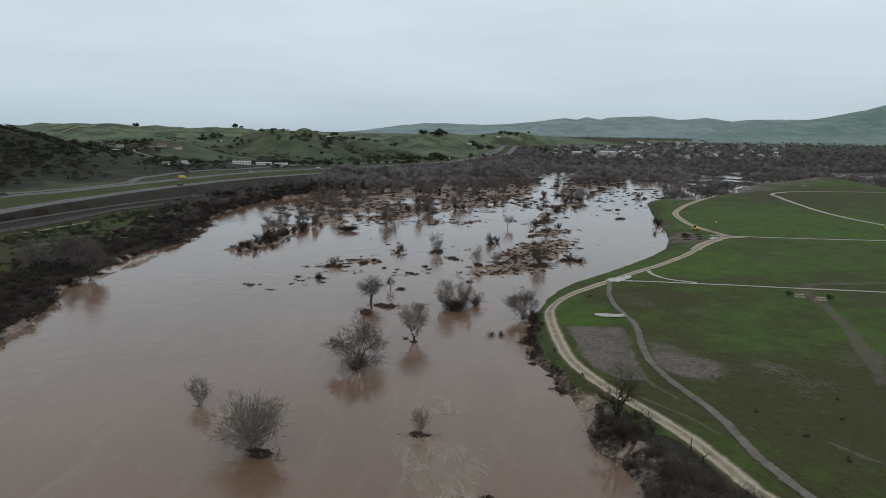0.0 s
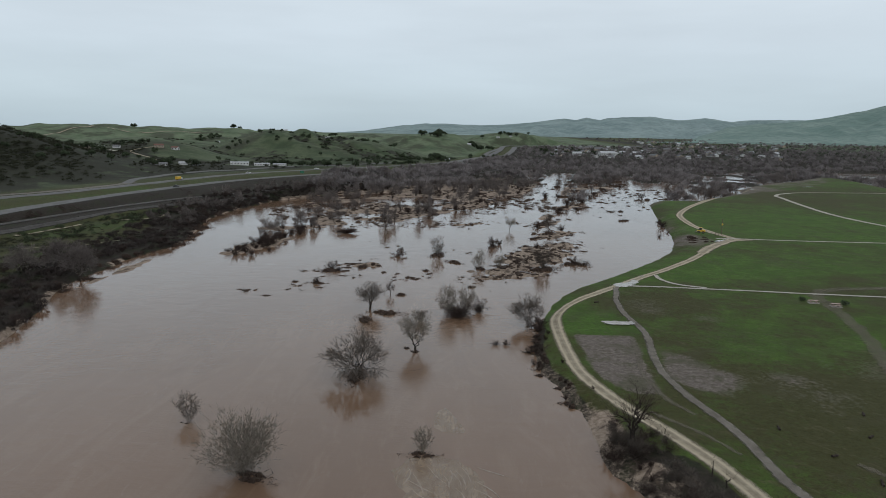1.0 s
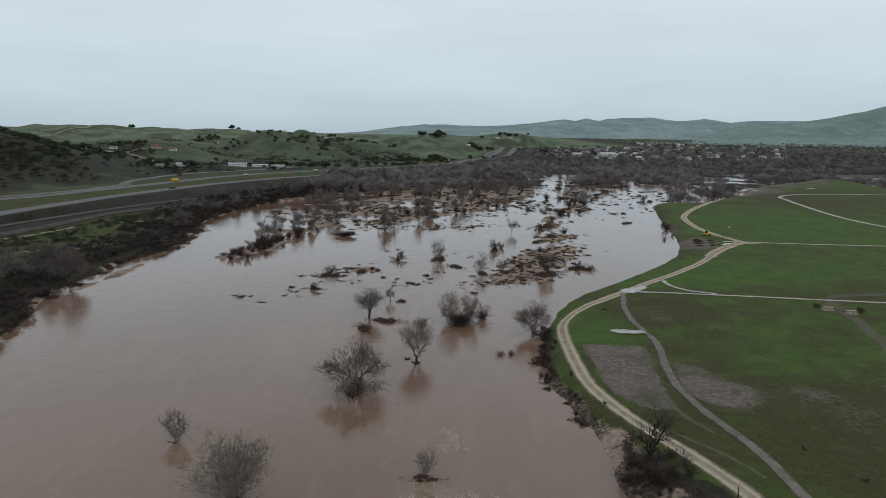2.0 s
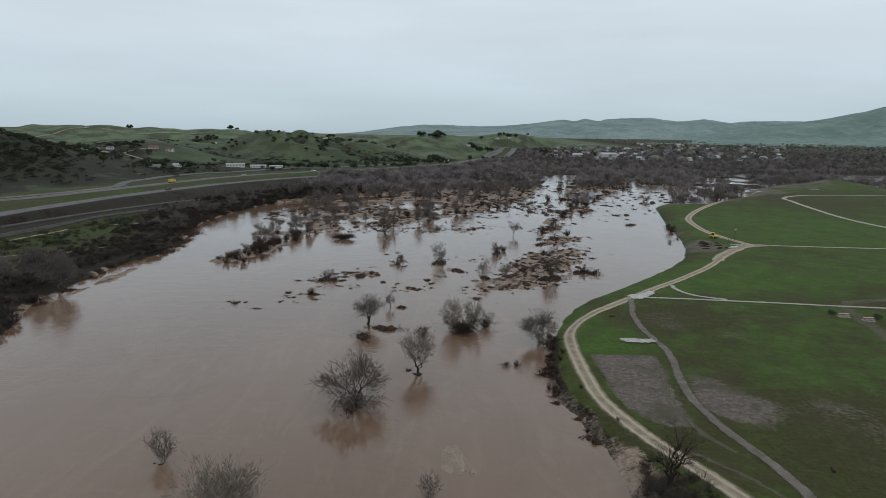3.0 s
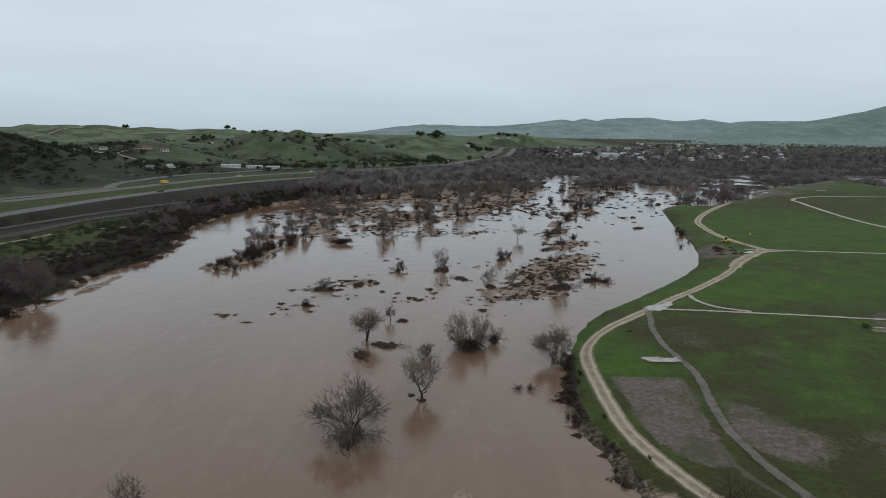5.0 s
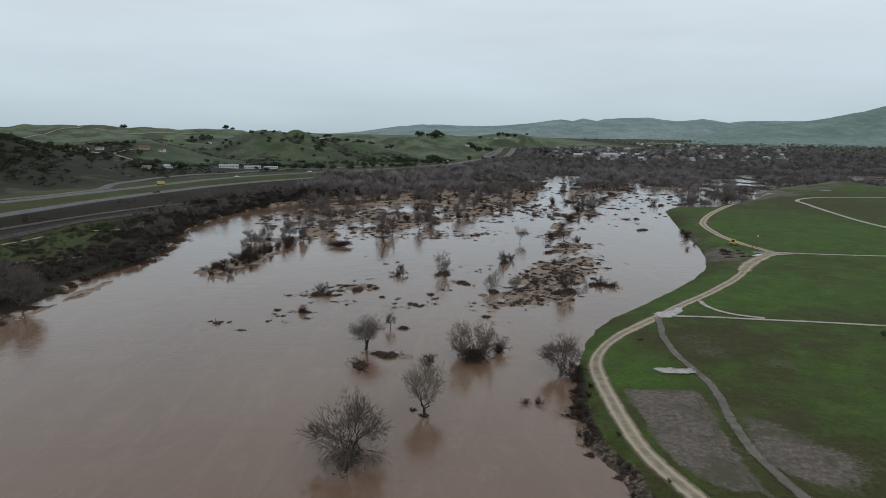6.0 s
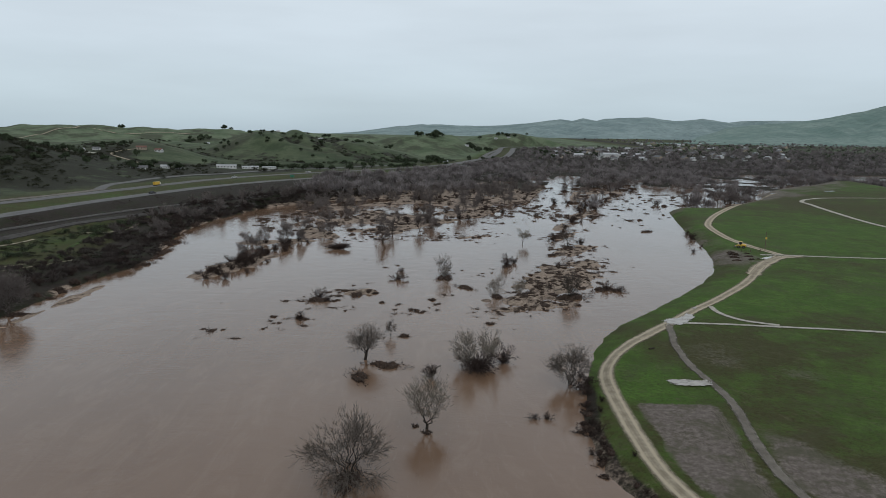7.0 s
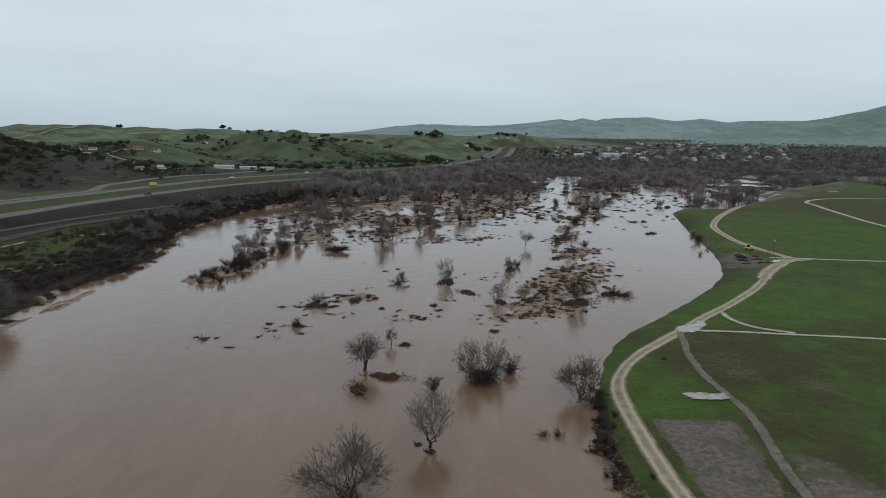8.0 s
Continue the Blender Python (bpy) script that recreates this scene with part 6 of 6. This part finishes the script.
box(bm, 0.6, 0, 1.2, 1.8, 1.4, 0.7, 0.1)
part("front_frame", bm, PAINT_YELLOW, loader)
bm = bmesh.new()
box(bm, 0.25, 0, 2.45, 1.3, 1.4, 1.4, 0.12)
cab = part("cab", bm, GLASS, loader)
bm = bmesh.new()
box(bm, 0.25, 0, 3.2, 1.5, 1.6, 0.12, 0.04)
part("cab_roof", bm, PAINT_YELLOW, cab)
for y in (-0.5, 0.5):
    bm = bmesh.new()
    rod(bm, (1.0, y, 1.7), (2.6, y, 0.8), 0.13)
    part("lift_arm", bm, PAINT_YELLOW, loader)
bm = bmesh.new()
box(bm, 2.75, 0, 0.45, 0.9, 2.3, 0.12)
box(bm, 2.35, 0, 0.75, 0.12, 2.3, 0.7)
box(bm, 2.75, 1.12, 0.7, 0.8, 0.08, 0.5)
box(bm, 2.75, -1.12, 0.7, 0.8, 0.08, 0.5)
part("bucket", bm, STEEL, loader)
wheels(loader, [(1.0, 0.95), (1.0, -0.95), (-1.3, 0.95), (-1.3, -0.95)], 0.65, 0.5)
tagged(stand(loader, 117.6, 296.5, 150, 0.8), "yellow wheel loader parked beside the dirt track", "loader")

# heap of cleared wood beside the loader, logs in the field
for x, y, s, k in [(108, 282, 1.2, 3), (112, 278, 1.0, 1), (106, 276, 0.9, 3), (110, 272, 1.0, 1), (114, 284, 0.8, 0), (104, 270, 0.8, 1), (113, 273, 0.6, 2), (109, 287, 0.7, 1)]:
    pile(x, y, s, k)
for k, (x, y, turn, long) in enumerate([(40.8, 171.5, 20, 1.4), (51.5, 98.5, 70, 1.2), (57, 83, 60, 1.6), (61, 80, 100, 1.0), (64, 96, 30, 1.2), (55, 90, 10, 1.0), (68, 104, 60, 1.4), (72, 92, 80, 1.2)]):
    bm = bmesh.new()
    rod(bm, (-long / 2, 0, 0.14), (long / 2, 0.1, 0.16), 0.2, 0.14, 9)
    rod(bm, (0.1, 0, 0.2), (0.3, 0.35, 0.45), 0.06, 0.02, 6)
    log = part("driftwood_log", bm, BARK)
    log.location, log.rotation_euler = (x, y, gz(x, y)), (0, 0, radians(turn))
    tagged(log, "short dark driftwood log lying on the grass", "log", "driftwood logs")


def puddle(x, y, a, b, turn, seed, label="shallow puddle reflecting the grey sky"):
    """Standing rain water with an uneven rim, a hand's width deep, lying over the ground."""
    verts, faces, shades, n = [(0, 0, 0)], [], [1.0], 72
    for ring, shade in ((0.55, 0.8), (1.0, 0.0)):
        for k in range(n):
            t = 2 * math.pi * k / n
            r = ring * (1 + 0.5 * noise.noise(Vector((math.cos(t) * 1.6, math.sin(t) * 1.6, seed))) + 0.22 * noise.noise(Vector((math.cos(t) * 4, math.sin(t) * 4, seed + 9))))
            verts.append((a * r * math.cos(t), b * r * math.sin(t), 0))
            shades.append(shade)
    for k in range(n):
        q = (k + 1) % n
        faces += [(0, 1 + k, 1 + q), (1 + k, 1 + n + k, 1 + n + q, 1 + q)]
    ob = build("puddle", verts, faces, PUDDLE)
    edge = ob.data.color_attributes.new("edge", "FLOAT_COLOR", "POINT")
    edge.data.foreach_set("color", np.array([(v, v, v, 1.0) for v in shades], np.float32).ravel())
    top = max(gz(x + dx * a * 0.7, y + dy * b * 0.7) for dx in (-1, 0, 1) for dy in (-1, 0, 1))
    ob.location, ob.rotation_euler = (x, y, top + 0.15), (0, 0, radians(turn))
    return tagged(ob, label, "puddle", kind="structure")


pm = Nodes("rain_puddle")
pm.bump(pm.noise(2.0, 3), 0.03, 0.05)
pm.p.inputs["IOR"].default_value = 1.33
pm.put(pm.p.inputs["Alpha"], pm.ramp(pm.math("ADD", pm.attr("edge")[0], pm.math("MULTIPLY", pm.math("SUBTRACT", pm.noise(0.9, 6, 0.7), 0.5), 1.5)), 0.12, 0.5))
PUDDLE = pm.done(pm.mix(pm.ramp(pm.noise(0.6, 3), 0.3, 0.7), (0.20, 0.18, 0.15), (0.30, 0.28, 0.25)), 0.05, 0.5)
puddle(42.4, 152.7, 4.4, 1.6, 4, 1.0)
puddle(39.8, 153.6, 3.0, 1.0, 8, 8.0)
puddle(54.0, 192.2, 5.0, 2.5, 40, 2.0)
puddle(57.6, 195.6, 3.4, 1.6, 60, 7.0)
puddle(62.5, 204, 1.2, 0.5, 40, 3.0)
puddle(117, 275, 4.5, 1.4, 40, 4.0)
puddle(322, 577, 8, 2, 20, 5.0)
puddle(258, 545, 4, 1.6, 30, 6.0)


# ---- the near shoal: sand just under the water, with foam threads ----
FOAM = speckled("thin_foam", (0.20, 0.168, 0.138), (0.27, 0.23, 0.19), 1.5, 0.6, 0.3)
sm = Nodes("wet_shoal_sand")
sm.put(sm.p.inputs["Alpha"], sm.ramp(sm.noise(0.35, 5, 0.65, (1.6, 0.6, 1), 1.0), 0.35, 0.65, 0.45, 0.85))
sm.bump(sm.noise(1.2, 4), 0.2, 0.1)
SHOAL = sm.done(sm.mix(sm.ramp(sm.noise(0.8, 5), 0.3, 0.7), (0.185, 0.132, 0.090), (0.25, 0.19, 0.135)), 0.25, 0.5)


def wash(name, pts, mat, label, z, seed, category):
    """A flat shallow of uneven outline; pts: its rough outline."""
    line = smooth_line(pts + pts[:1], 0.4)[:-1]
    mid = line.mean(0)
    bm = bmesh.new()
    rim = []
    for p in line:
        k = 1 + 0.12 * noise.noise(Vector((p[0] * 0.7, p[1] * 0.7, seed)))
        rim.append(bm.verts.new((*(mid + (p - mid) * k), z)))
    bm.faces.new(rim)
    return tagged(part(name, bm, mat), label, category, kind="structure")


wash("sand_shoal", [(-6.9, 87.2), (-4.6, 90.6), (-0.5, 91.2), (3.0, 89.4), (5.2, 85.8), (5.9, 81.5), (5.2, 76), (3, 71), (-1, 71), (-2.6, 76), (-4.6, 81)], SHOAL, "sandy shoal just under thin flood water", 0.012, 1.0, "shoal")
wash("sand_shoal_small", [(-1.1, 105.4), (0.7, 108), (2.2, 104), (3.7, 99.2), (1.0, 99), (-1.0, 100.6)], SHOAL, "small sandy shoal just under the water", 0.012, 2.0, "shoal")
rng = random.Random(77)
for k in range(26):
    x, y = rng.uniform(-5.0, 5.2), rng.uniform(76, 90)
    a = rng.uniform(1.9, 2.5)
    bow = rng.uniform(-0.16, 0.02)
    p, pts = np.array([x, y]), []
    for _ in range(9):
        pts.append(tuple(p))
        a += bow + rng.gauss(0, 0.08)
        p = p + np.array([-math.cos(a), -math.sin(a)]) * rng.uniform(0.4, 0.9)
    line = smooth_line(pts, 0.25)
    vs, fs = [], []
    for i, q in enumerate(line):
        d = line[min(i + 1, len(line) - 1)] - line[max(i - 1, 0)]
        d = d / (np.linalg.norm(d) + 1e-9)
        w = 0.10 * math.sin(math.pi * (i + 0.5) / len(line)) * (0.5 + rng.random())
        for side, z in ((-1, 0.016), (0, 0.03), (1, 0.016)):
            vs.append((q[0] + d[1] * side * w, q[1] - d[0] * side * w, z))
        if i:
            b = 3 * i
            fs += [(b - 3, b - 2, b + 1, b), (b - 2, b - 1, b + 2, b + 1)]
    tagged(build("foam_thread", vs, fs, FOAM), "thin pale foam thread over the shoal", "foam", kind="structure")
